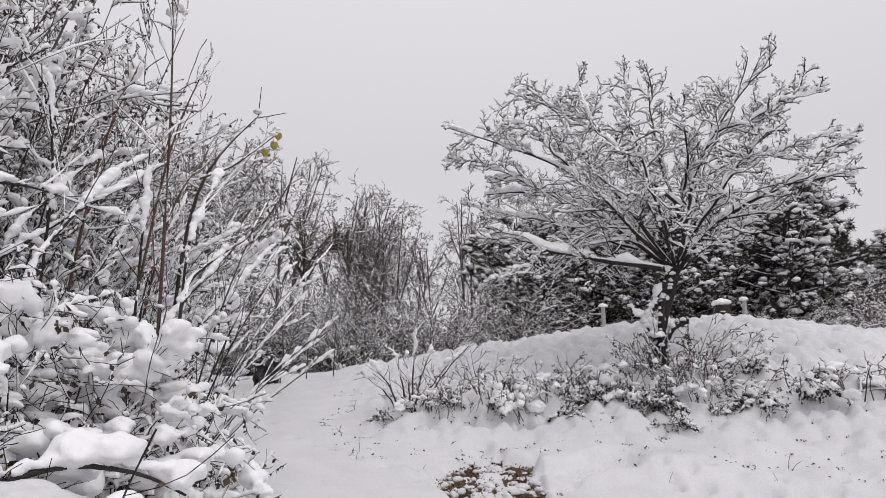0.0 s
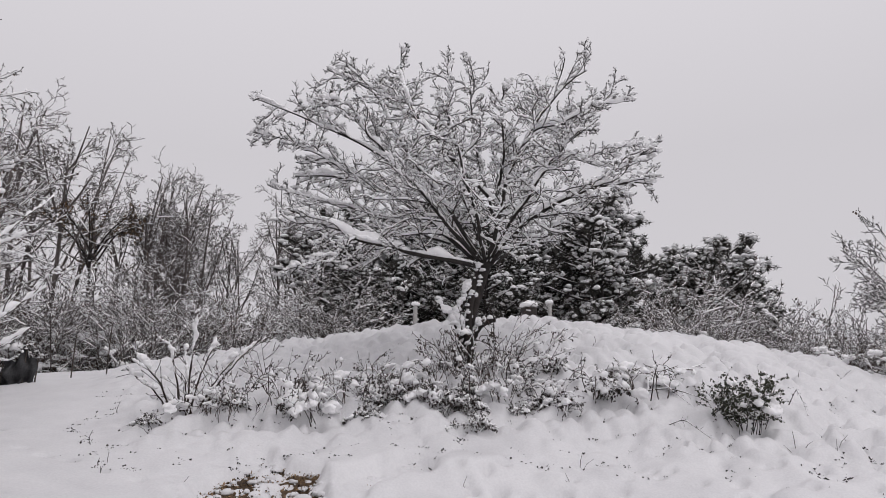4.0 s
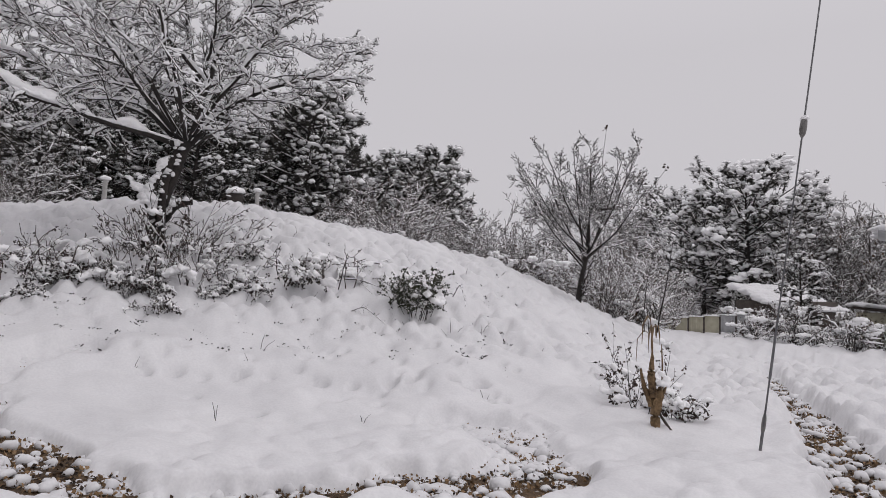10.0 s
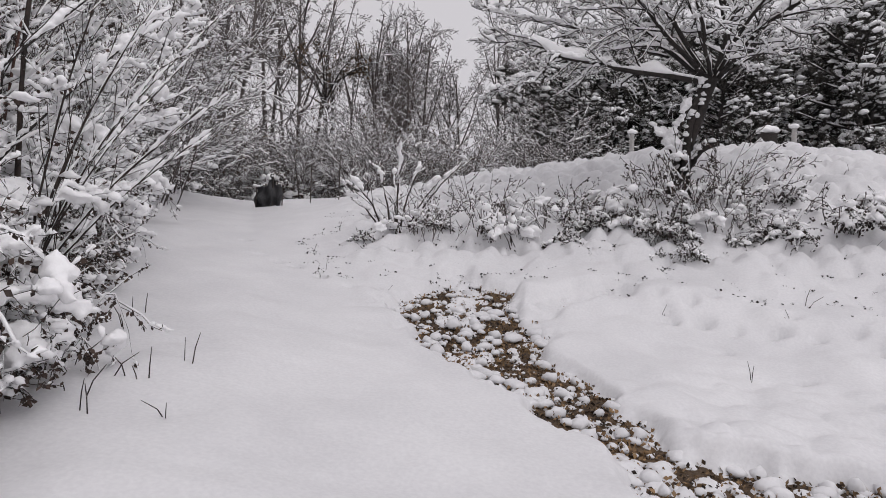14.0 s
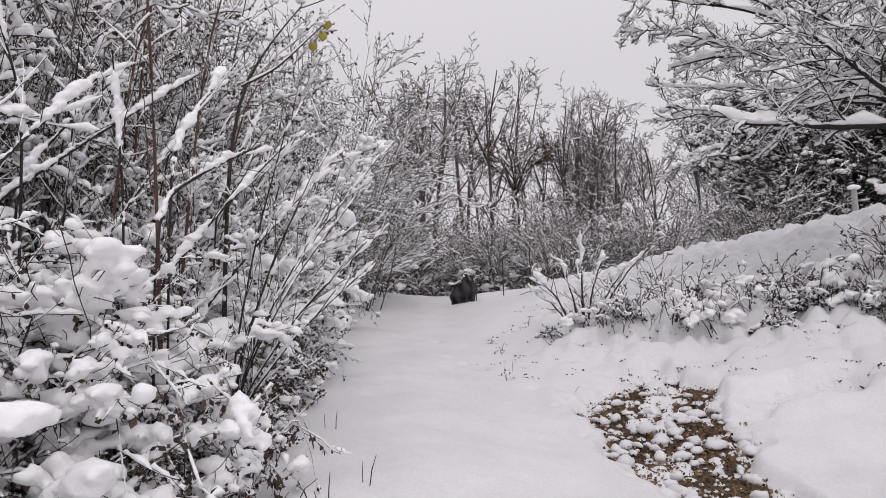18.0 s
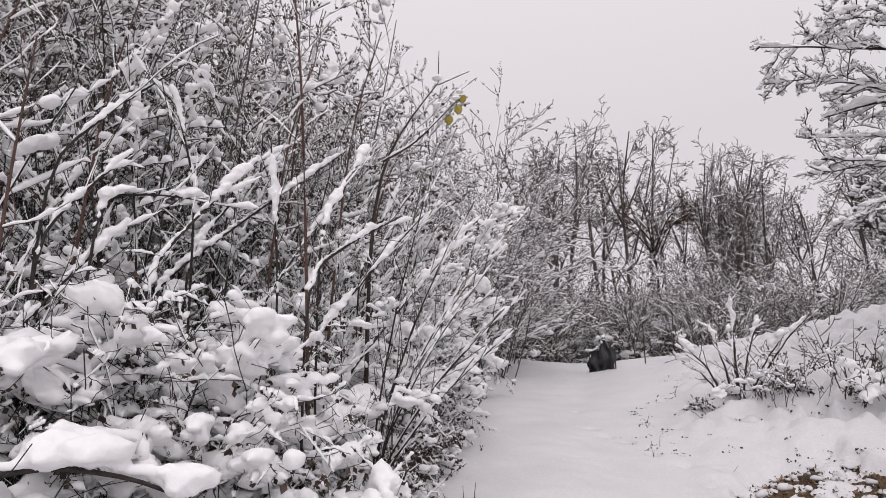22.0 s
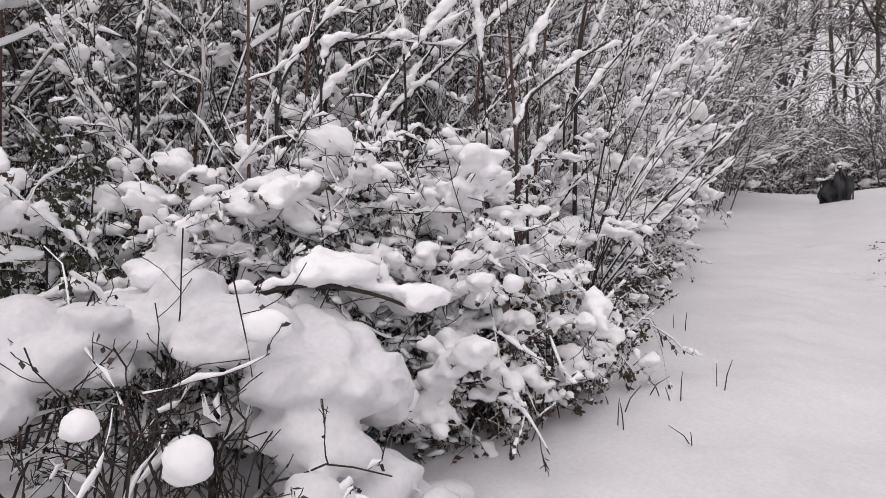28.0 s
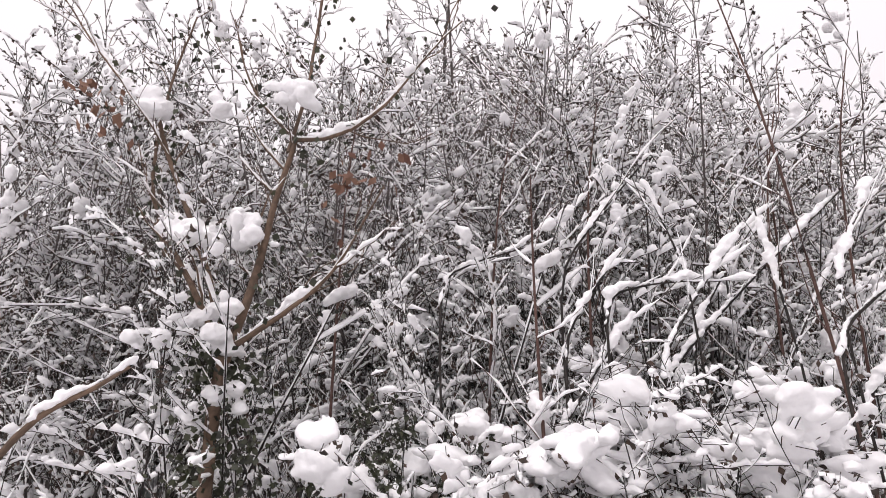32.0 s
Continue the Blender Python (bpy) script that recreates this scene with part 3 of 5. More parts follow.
def stems(rng, count, spread, height, radius, lean=0.25, n=8, wild=0.05):
    """Rows of upright stems from one foot."""
    a = rng.uniform(0, 6.28, count)
    foot = np.stack([np.cos(a), np.sin(a), 0 * a], -1) * rng.uniform(0, spread, (count, 1))
    way = unit(np.stack([np.cos(a) * lean, np.sin(a) * lean, 1 + 0 * a], -1) + rng.normal(size=(count, 3)) * 0.12)
    length, rows = height * rng.uniform(0.65, 1.1, (count, 1)) / (n - 1), [foot + (0, 0, -0.15)]
    for _ in range(n - 1):
        way = unit(way + rng.normal(size=way.shape) * wild)
        rows.append(rows[-1] + way * length)
    return np.stack(rows, 1), radius * rng.uniform(0.7, 1.2, (count, 1)) * np.linspace(1, 0.25, n)


def canes(rng, count, spread, height, radius, n=9, foot=0.35):
    """Rows of canes that arch over from a broad foot towards the ground."""
    a, b = rng.uniform(0, 6.28, count), rng.uniform(0, 6.28, count)
    out, start = np.stack([np.cos(a), np.sin(a), 0 * a], -1), np.stack([np.cos(b), np.sin(b), 0 * b], -1) * rng.uniform(0, foot * spread, (count, 1))
    s, reach = np.linspace(0, 1, n)[None, :, None], rng.uniform(0.3, 0.9, (count, 1, 1)) * spread
    tall = height * rng.uniform(0.35, 1.1, (count, 1, 1))
    p = start[:, None] + out[:, None] * reach * s**1.3 + np.array((0, 0, 1.0)) * tall * np.sin(s * np.pi * rng.uniform(0.5, 0.97, (count, 1, 1)))
    p += np.cumsum(rng.normal(size=p.shape) * 0.035, axis=1) * min(1.0, height)
    return p, radius * np.ones((count, 1)) * np.linspace(1, 0.4, n)


def needles(geo, rng, at, size, count=14):
    """Brushes of pine needles at rows of places."""
    at = np.repeat(at, count, axis=0)
    way = unit(rng.normal(size=at.shape) + (0, 0, 0.35))
    side = unit(np.cross(way, rng.normal(size=at.shape))) * size * 0.10
    s = size * rng.uniform(0.6, 1.2, (len(at), 1))
    v = np.stack([at - side, at + side, at + way * s], 1)
    return geo.add(v, np.arange(len(at) * 3).reshape(-1, 3))


def pine(name, at, label, rng, height, spread, group="", start=0.35, whorls=9, snowy=1.0):
    """A pine: bare lower trunk, rising boughs, rounded tufts of needles and pads of snow."""
    thing = base(name, at, label, "tree", group)
    bend = rng.normal(size=2) * 0.05 * height
    pts, rad = spline([(0, 0, -0.3), (bend[0] * 0.4, bend[1] * 0.4, height * 0.4), (bend[0], bend[1], height * 0.95)], (height * 0.02, height * 0.016, height * 0.005))
    part("trunk", tubes(Geo(), pts, rad, None, 7), BARK, thing)
    boughs, thick = [], []
    for w in range(whorls * 5):
        u = start + (0.97 - start) * (w + rng.uniform(0, 1)) / (whorls * 5)
        foot = np.array([np.interp(u, np.linspace(0, 1, 14), pts[0, :, k]) for k in range(3)])
        a, reach = w * 2.4 + rng.uniform(-0.5, 0.5), spread * np.interp(u, (start, start + 0.15, 0.7, 0.85, 1.0), (0.55, 0.95, 1.0, 0.72, 0.3)) * rng.uniform(0.55, 1.1)
        end = foot + np.array((np.cos(a), np.sin(a), np.interp(u, (start, 1), (0.0, 0.75)) + rng.normal() * 0.12)) * reach
        row, _ = spline([foot, foot * 0.5 + end * 0.5 - (0, 0, 0.05 * reach), end], (1, 1), 6)
        boughs.append(row[0])
        thick.append(np.linspace(height * 0.0065, height * 0.0022, 6))
    boughs, thick = np.array(boughs), np.array(thick)
    part("boughwork", tubes(Geo(), boughs, thick, None, 4), BARK, thing, kind="stuff")
    shoots, sr = grow(rng, boughs, thick, 7, 0.4, 48, 0.3, 4, 0.35)
    part("shootwork", tubes(Geo(), shoots[:, ::3], np.maximum(sr, 0.008)[:, ::3], None, 3), TWIG, thing, kind="stuff")
    ends = np.concatenate([shoots[:, -1], shoots[:, 2], pick(rng, shoots, len(shoots) * 2, 0.3)])
    part("needle_mass", needles(Geo(), rng, ends if snowy < 1.2 else np.concatenate([ends, pick(rng, shoots, len(ends), 0.2)]), min(height * 0.034, 0.22), 13), NEEDLE, thing, "dark green needles", kind="stuff")
    snow = Geo()
    laden = np.repeat(rng.random(len(boughs)) < 0.75 * snowy, 7)
    tops = np.concatenate([shoots[laden, -1], shoots[laden, 2]])
    tops = tops[rng.random(len(tops)) < 0.75]
    lumps(snow, rng, tops + (0, 0, height * 0.012) + rng.normal(size=tops.shape) * height * 0.007, height * 0.018 * rng.uniform(0.35, 1.4, len(tops)), 0.5, 0.6, 0.5)
    flecks = ends[rng.random(len(ends)) < 0.8]
    lumps(snow, rng, flecks + (0, 0, height * 0.008) + rng.normal(size=flecks.shape) * height * 0.012, height * 0.0085 * rng.uniform(0.5, 1.5, len(flecks)), 0, 0.6, 0.45)
    burden(snow, rng, boughs, thick, height * 0.005, height * 0.009, 0.9)
    if snowy > 1.2:
        tips = boughs[rng.random(len(boughs)) < 0.55, -1]
        tips = np.repeat(tips, 7, 0) + rng.normal(size=(7 * len(tips), 3)) * height * np.array((0.03, 0.03, 0.012))
        lumps(snow, rng, tips + (0, 0, height * 0.03), height * rng.uniform(0.01, 0.03, len(tips)), 0.5, 0.8, 0.35)
    part("snow_load", snow, BRIGHTSNOW, thing, "pads of fresh snow on the boughs", kind="stuff")
    return thing


def copies(thing, rng, spots, low=0.85, high=1.15, lean=3.0, sink=0.1):
    """More of one kind of plant, turned and scaled, on the ground at rows of x, y."""
    for x, y in spots:
        s = rng.uniform(low, high)
        turn = Matrix.LocRotScale(Vector((x, y, float(ground_z(np.array([x]), np.array([y]))[0]) - sink)), Euler([radians(rng.uniform(-lean, lean)), radians(rng.uniform(-lean, lean)), rng.uniform(0, 6.28)]), Vector((s, s, s * rng.uniform(0.92, 1.1))))
        copy_thing(thing, turn)


def polar(az, r):
    return r * math.sin(radians(az)), r * math.cos(radians(az))


# ---- the broad snowy tree on the mound ----
rng = np.random.default_rng(11)
TREE = stand(3.3, 10.42, 0.22)
great = base("snowy_tree", TREE, "broad spreading bare tree thickly coated with snow, standing on the mound", "tree")
snow, limbs, kinds = Geo(), [], []


def limb(points, thick, thin, kind):
    """One limb: points of sideways, depth and height from the tree's foot, seen across the slope. T: trunk, S: stub."""
    p = [(0.944 * u + 0.33 * d, -0.33 * u + 0.944 * d, min(h, 2) + 0.95 * max(h - 2, 0)) for u, d, h in points]
    thick *= 0.95 if kind else 0.55
    row = spline(p, (thick, (thick + thin) * 0.45, thin), 18)
    wob = np.cumsum(rng.normal(size=row[0].shape) * (0.02 if not kind else 0.008), axis=1)
    limbs.append((row[0] + wob - wob[:, :1], row[1]))
    kinds.append(kind)


limb([(-0.23, 0, 0.08), (-0.05, 0, 0.65), (0.13, 0, 1.14), (0.27, 0, 1.63), (0.37, 0, 1.98)], 0.108, 0.08, 'T')
limb([(0.04, -0.1, 0.17), (0.02, -0.12, 0.74), (0.01, -0.1, 1.22), (0.11, 0, 1.73), (0.23, 0, 1.98)], 0.075, 0.055, 'T')
limb([(-0.1, -0.1, 0.64), (-0.26, -0.15, 0.97), (-0.51, -0.15, 1.19)], 0.055, 0.035, 'S')
limb([(-0.22, -0.15, 0.93), (-0.1, -0.2, 1.26), (0.03, -0.2, 1.5)], 0.06, 0.03, 'S')
limb([(0.05, 0.1, 0.66), (0.22, 0.05, 0.92), (0.42, 0, 1.02)], 0.07, 0.05, 'S')
limb([(0.33, 0, 1.88), (-0.34, -0.3, 1.95), (-0.9, -0.5, 2.05), (-1.32, -0.6, 2.18), (-1.83, -0.7, 2.3), (-2.26, -0.7, 2.54), (-2.7, -0.7, 2.77), (-3.01, -0.7, 2.83)], 0.085, 0.012, '')
limb([(-1.83, -0.7, 2.3), (-2.1, -0.9, 1.9), (-2.49, -1, 1.76), (-2.94, -1, 1.65)], 0.025, 0.008, '')
limb([(0.27, 0, 1.91), (-0.25, 0.1, 2.42), (-0.66, 0.2, 2.86), (-1.09, 0.3, 3.27), (-1.62, 0.3, 3.55), (-2.15, 0.3, 3.71), (-2.62, 0.3, 3.84), (-3.3, 0.3, 3.72)], 0.085, 0.012, '')
limb([(0.27, 0, 1.95), (-0.14, -0.2, 2.5), (-0.58, -0.4, 3.1), (-0.97, -0.5, 3.53), (-1.37, -0.5, 3.9), (-2.03, -0.5, 4.32), (-2.74, -0.5, 4.59), (-3.46, -0.5, 5.01)], 0.075, 0.01, '')
limb([(0.3, 0, 1.98), (-0.1, 0.2, 2.75), (-0.63, 0.4, 3.68), (-1.18, 0.5, 4.46), (-1.44, 0.5, 5.04), (-1.69, 0.5, 5.63), (-2.14, 0.5, 5.97), (-2.64, 0.5, 6.18)], 0.075, 0.01, '')
limb([(0.54, 0, 3.06), (0.06, -0.3, 3.51), (-0.29, -0.5, 3.89), (-0.61, -0.6, 4.38), (-0.9, -0.6, 4.8), (-1.02, -0.6, 5.4), (-0.97, -0.6, 5.97)], 0.06, 0.01, '')
limb([(0.37, 0, 1.93), (0.47, 0, 2.44), (0.54, 0, 3.12), (0.65, 0, 3.6), (0.88, -0.1, 4.01), (1.14, -0.2, 4.43), (1.42, -0.2, 4.79), (1.74, -0.2, 5.26), (2.18, -0.2, 5.64)], 0.085, 0.012, '')
limb([(0.4, 0, 1.93), (0.71, -0.3, 2.45), (1.02, -0.5, 2.75), (1.37, -0.6, 2.93), (1.81, -0.7, 3.05), (2.15, -0.7, 3.12), (2.53, -0.7, 3.18), (2.81, -0.7, 3.12)], 0.08, 0.012, '')
limb([(2.1, -0.7, 3.11), (2.56, -0.6, 3.4), (3.0, -0.5, 3.77), (3.28, -0.5, 4.05)], 0.03, 0.008, '')
limb([(0.45, 0, 1.91), (0.87, 0.3, 2.3), (1.41, 0.5, 2.53), (1.8, 0.6, 2.8), (2.05, 0.6, 3.13), (2.32, 0.6, 3.29)], 0.05, 0.01, '')
limb([(0.94, 0, 4.11), (1.44, 0.2, 4.6), (1.99, 0.3, 4.87), (2.53, 0.3, 5.18), (2.79, 0.3, 5.64)], 0.04, 0.009, '')
limb([(1.16, 0, 4.52), (1.66, -0.4, 4.42), (2.13, -0.6, 4.52), (2.92, -0.6, 4.62)], 0.035, 0.008, '')
limb([(0.33, 0, 2.13), (0.16, 0.3, 2.83), (-0.05, 0.5, 3.55), (-0.24, 0.7, 4.42), (-0.2, 0.8, 5.29), (-0.14, 0.8, 6.42)], 0.06, 0.01, '')
limb([(0.51, 0, 2.75), (0.38, 0.4, 3.74), (0.31, 0.7, 4.77), (0.25, 0.9, 5.7), (0.33, 0.9, 6.34)], 0.05, 0.01, '')
limb([(0.56, 0, 3.28), (0.67, -0.4, 3.98), (0.56, -0.8, 4.54), (0.47, -0.9, 5.12)], 0.045, 0.01, '')
limb([(-0.3, 0, 2.34), (-0.84, 0.6, 2.72), (-1.47, 0.9, 3.14), (-2.16, 1.1, 3.46), (-2.86, 1.2, 3.67), (-3.9, 1.2, 4.03)], 0.045, 0.009, '')
limb([(1.03, 0, 3.7), (1.67, 0.5, 4.1), (2.26, 0.8, 4.27), (2.85, 0.9, 4.54), (3.44, 0.9, 4.69)], 0.035, 0.008, '')
limb([(0.31, 0, 1.98), (0.22, -1.0, 2.86), (0.05, -1.9, 3.48), (-0.11, -2.3, 3.94)], 0.06, 0.01, '')
limb([(0.41, 0, 1.98), (0.84, 1.0, 3.59), (1.29, 2.0, 5.05), (1.48, 2.4, 6.29)], 0.06, 0.01, '')
limb([(0.27, 0, 1.98), (-0.54, 0.9, 3.34), (-1.24, 1.8, 4.6), (-1.92, 2.2, 5.68)], 0.055, 0.01, '')
limb([(0.41, 0, 2.03), (0.85, -0.9, 2.99), (1.36, -1.7, 3.46), (1.65, -2.1, 3.66)], 0.055, 0.01, '')
limb([(-1.62, 0.3, 3.55), (-2.46, 0.2, 4.14), (-3.29, 0.1, 4.46), (-3.81, 0, 4.58)], 0.035, 0.008, '')
limb([(-1.37, -0.5, 3.9), (-1.9, -0.7, 4.45), (-2.43, -0.8, 4.88), (-2.86, -0.8, 4.62)], 0.035, 0.008, '')
limb([(-0.61, -0.6, 4.38), (-1.25, -0.4, 4.85), (-1.79, -0.3, 5.45), (-2.22, -0.3, 5.85)], 0.03, 0.008, '')
for k in range(70):
    u = rng.uniform(0.12, 0.9)
    spot = np.array([np.interp(u, np.linspace(0, 1, 18), limbs[k % 5][0][0, :, c]) for c in range(3)])
    lumps(snow, rng, [spot + (-0.05, -0.06, 0.03)], [rng.uniform(0.03, 0.07)], 1, 0.9, 0.3)
for n, (p, r) in enumerate(limbs):
    part({"T": "trunk", "S": "stub", "": "limb"}[kinds[n]], tubes(Geo(), p, r, None, 8), BARK, great)
    burden(snow, rng, p, r, 0.022, 0.10 if not kinds[n] else 0.05, 1, 7)
for n, size in ((2, 0.10), (3, 0.08), (5, 0.06), (7, 0.058), (8, 0.045), (9, 0.05), (10, 0.045), (11, 0.045), (12, 0.055), (13, 0.04), (14, 0.05), (15, 0.045), (17, 0.04), (20, 0.05), (21, 0.045)):
    row = limbs[n][0][0]
    part("snow_roll", chain(rng, (row[3:] if n > 3 else row) + (-0.02, -0.03, 0.03), size, 0.02), BRIGHTSNOW, great, "thick lumpy roll of snow", kind="stuff")
spread = np.concatenate([p for p, r in limbs[5:]]), np.concatenate([r for p, r in limbs[5:]])
b1 = grow(rng, *spread, 20, 0.33, 52, 0.12, 6, 0.14, 0.26, 0.42, 0.3, 0.7)
b2 = grow(rng, *b1, 7, 0.46, 50, 0.12, 5, 0.12, 0.26, 0.6, 0.4)
b3 = grow(rng, *b2, 6, 0.45, 50, 0.1, 3, 0.1, 0.25, 0.8, 0.6)
b1, b2, b3 = [(p, np.maximum(r, low)) for (p, r), low in ((b1, 0.0085), (b2, 0.0055), (b3, 0.0032))]
part("branchwork", tubes(Geo(), *b1, None, 5), BARK, great, kind="stuff")
part("boughwork", tubes(Geo(), *b2, None, 4), BARK, great, kind="stuff")
part("twigwork", tubes(Geo(), *b3, None, 3), TWIG, great, kind="stuff")
burden(snow, rng, *b1, 0.013, 0.05, 1, 5, True)
burden(snow, rng, *b2, 0.011, 0.04, 0.9, 4)
burden(snow, rng, *b3, 0.012, 0.03, 0.7, 4)
lumps(snow, rng, pick(rng, b2[0], 1500, 0.3) + (0, 0, 0.015), 0.016 + 0.04 * rng.random(1500) ** 2, 0.5, 0.75, 0.4)
lumps(snow, rng, pick(rng, b1[0], 260, 0.2) + (0, 0, 0.03), rng.uniform(0.03, 0.07, 260), 1, 0.5, 0.35)
part("snow_load", snow, BRIGHTSNOW, great, "fresh white snow lying along every branch", kind="stuff")

# ---- brambles on the bank round the tree ----
rng = np.random.default_rng(12)
BANK = "brambles on the bank"
low_bush = woody("bramble_bush", (0, 0, -40), "low tangled bare bramble bush half buried in snow", "bush", rng, canes(rng, 11, 0.8, 0.5, 0.009), [dict(count=4, ratio=0.45, angle=55, lift=0.15, n=5)], BANKTWIG, BANKTWIG, floor=0.0045, wide=0.012, high=0.022, cover=0.45, slabs=18, slab=0.085, skin=0.018, leaf=220, leaf_size=0.036, leaf_stuff=BARKLEAF, group=BANK)
tall_bush = woody("bramble_bush", (0, 0, -40), "upright bare brambles with dark dry leaves and snow", "bush", rng, stems(rng, 8, 0.5, 1.1, 0.009, 0.65), [dict(count=4, ratio=0.38, angle=50, lift=0.2, n=5), dict(count=2, ratio=0.5, angle=50, lift=0.1, n=4)], BANKTWIG, BANKTWIG, floor=0.0045, wide=0.012, high=0.024, cover=0.4, slabs=5, slab=0.06, skin=0.018, leaf=90, leaf_size=0.036, leaf_stuff=BARKLEAF, group=BANK)
dark_bush = woody("bramble_bush", (0, 0, -40), "low bush with dark withered leaves under lumps of snow", "bush", rng, canes(rng, 18, 0.42, 0.3, 0.005), [dict(count=6, ratio=0.5, angle=60, lift=0.1, n=4)], wide=0.014, high=0.02, cover=0.3, slabs=9, slab=0.06, skin=0.018, leaf=600, leaf_size=0.038, leaf_stuff=BARKLEAF, group=BANK)
copies(low_bush, rng, [(2.3, 9.6), (3.4, 9.4), (4.0, 9.2), (1.4, 9.9), (0.6, 9.6), (4.9, 9.0), (-0.9, 10.0), (0.3, 9.9), (1.9, 10.0), (3.7, 9.8)], 0.7, 1.1, 8, -0.05)
copies(tall_bush, rng, [(-0.6, 10.0), (0.4, 9.9), (1.3, 10.0), (2.1, 9.8), (-0.2, 10.2), (1.7, 10.2), (4.2, 9.8)], 0.6, 0.95, 8, -0.05)
copies(tall_bush, rng, [(3.3, 10.25), (3.65, 10.35), (3.0, 10.1), (2.9, 9.8), (3.2, 9.9), (3.5, 10.1), (3.9, 10.2), (2.75, 10.3)], 0.9, 1.35, 12, 0.0)
copies(dark_bush, rng, [(x + rng.normal() * 0.2, y + rng.uniform(-0.35, 0.75)) for x, y in [(2.8, 9.0), (3.3, 9.2), (3.9, 8.9), (4.2, 9.0), (2.4, 9.1), (1.5, 9.2), (0.7, 9.4), (-0.3, 9.5), (3.0, 8.7), (3.7, 9.5), (2.0, 9.4), (4.4, 9.5), (-1.5, 10.0), (-0.8, 9.6), (0.2, 9.5), (1.2, 9.4), (2.1, 9.0), (2.6, 9.2), (3.2, 8.9), (3.6, 9.1), (4.6, 9.1), (3.0, 9.5), (1.7, 9.3), (5.3, 8.7), (2.3, 9.5), (3.3, 9.6)]], 0.45, 1.05, 8, -0.08)
for ob in (low_bush, tall_bush, dark_bush):
    ob.location = {low_bush: stand(5.6, 8.7), tall_bush: stand(0.2, 10.6), dark_bush: stand(4.9, 8.8)}[ob]

# the dark evergreen bush on the slope
woody("evergreen_bush", stand(6.36, 7.6, 0.05), "dark leafy evergreen bush capped with snow on the slope", "bush", rng, stems(rng, 40, 0.3, 0.78, 0.006, 0.42), [dict(count=8, ratio=0.4, angle=55, lift=-0.15, n=5)], wide=0.010, high=0.016, cover=0.3, slabs=15, slab=0.09, slab_level=1, skin=0.02, leaf=3800, leaf_size=0.038, leaf_stuff=GREENLEAF)
# dead canes bowed over the slope
for a, m, b, high in (((5.37, 9.1), (5.77, 9.06), (5.93, 8.2), 0.2), ((6.33, 9.4), (6.34, 8.97), (7.16, 9.34), 0.22), ((5.3, 7.95), (5.53, 7.84), (5.6, 7.39), 0.14), ((5.5, 8.9), (5.9, 8.6), (6.3, 8.2), 0.16), ((6.0, 7.9), (6.13, 7.7), (6.19, 7.5), 0.18), ((7.1, 7.6), (7.2, 7.5), (7.15, 7.3), 0.3)):
    foot = stand(*a)
    bowed = base("dead_cane", foot, "dark dead cane bowed over the snow of the slope", "branch", "dead canes on the slope")
    p, r = spline([(0, 0, -0.05), stand(*m) - foot + (0, 0, high), stand(*b) - foot + (0, 0, 0.02)], (0.008, 0.006, 0.003), 14)
    part("stem", tubes(Geo(), p, r, None, 5), TWIG, bowed)
    q = grow(rng, p, r, 12, 0.14, 55, -0.1, 5, 0.2)
    part("twigwork", tubes(Geo(), q[0], np.maximum(q[1], 0.002), None, 3), TWIG, bowed, kind="stuff")
    part("snow_load", burden(burden(Geo(), rng, p, r, 0.008, 0.016, 1), rng, *q, 0.006, 0.01, 0.4), BRIGHTSNOW, bowed, kind="stuff")
# the young shrub with bent snowy whips
young = base("young_shrub", stand(-1.05, 10.0, 0.05), "young shrub with bent whips thickly coated in snow", "bush")
extra = Geo()
for end, high, roll in (((-0.72, -0.05), 1.15, 0.05), ((-0.36, 0.15), 1.4, 0.042), ((0.34, 0.1), 1.35, 0.045), ((0.62, -0.1), 1.1, 0.05), ((-0.85, 0.2), 0.85, 0.05), ((0.1, -0.3), 1.7, 0.035), ((0.9, 0.1), 1.35, 0.035), ((-0.1, 0.35), 1.25, 0.04)):
    high *= 0.8
    p, r = spline([(0.15 * end[0], 0.15 * end[1], -0.1), (0.5 * end[0], 0.5 * end[1], high * 0.5), (1.05 * end[0], end[1], high)], (0.016, 0.012, 0.006), 14)
    p = p + np.cumsum(rng.normal(size=p.shape) * 0.008, axis=1)
    part("stem", tubes(Geo(), p, r, None, 6), TWIG, young)
    part("snow_roll", chain(rng, p[0, 7:] + (0, -0.02, 0.02), roll, 0.014), BRIGHTSNOW, young, "lumpy roll of snow", kind="stuff")
    q = grow(rng, p, r, 7, 0.32, 42, 0.2, 5, 0.25)
    part("twigwork", tubes(Geo(), q[0], np.maximum(q[1], 0.005), None, 4), TWIG, young, kind="stuff")
    burden(extra, rng, q[0], np.maximum(q[1], 0.005), 0.014, 0.035, 0.8, 5, True)
part("snow_load", extra, BRIGHTSNOW, young, kind="stuff")

# ---- the lone tree by the field, its sapling and the dry leaves at its tips ----
rng = np.random.default_rng(13)
rows = [spline([(0, 0, -0.2), (0.05, -0.02, 0.5), (0.12, -0.08, 1.0), (0.22, -0.18, 1.5)], (0.075, 0.055, 0.04), 14)]
for k in range(15):
    a, tilt, reach = k * 2.4 + rng.uniform(-0.3, 0.3), (0.2, 0.75, 0.5, 0.98)[k % 4] + rng.uniform(-0.1, 0.1), rng.uniform(2.0, 2.4)
    foot, out = np.array((0.1 + 0.008 * k, -0.06 - 0.008 * k, 0.95 + 0.038 * k)), np.array((math.cos(a) * math.sin(tilt), math.sin(a) * math.sin(tilt), math.cos(tilt)))
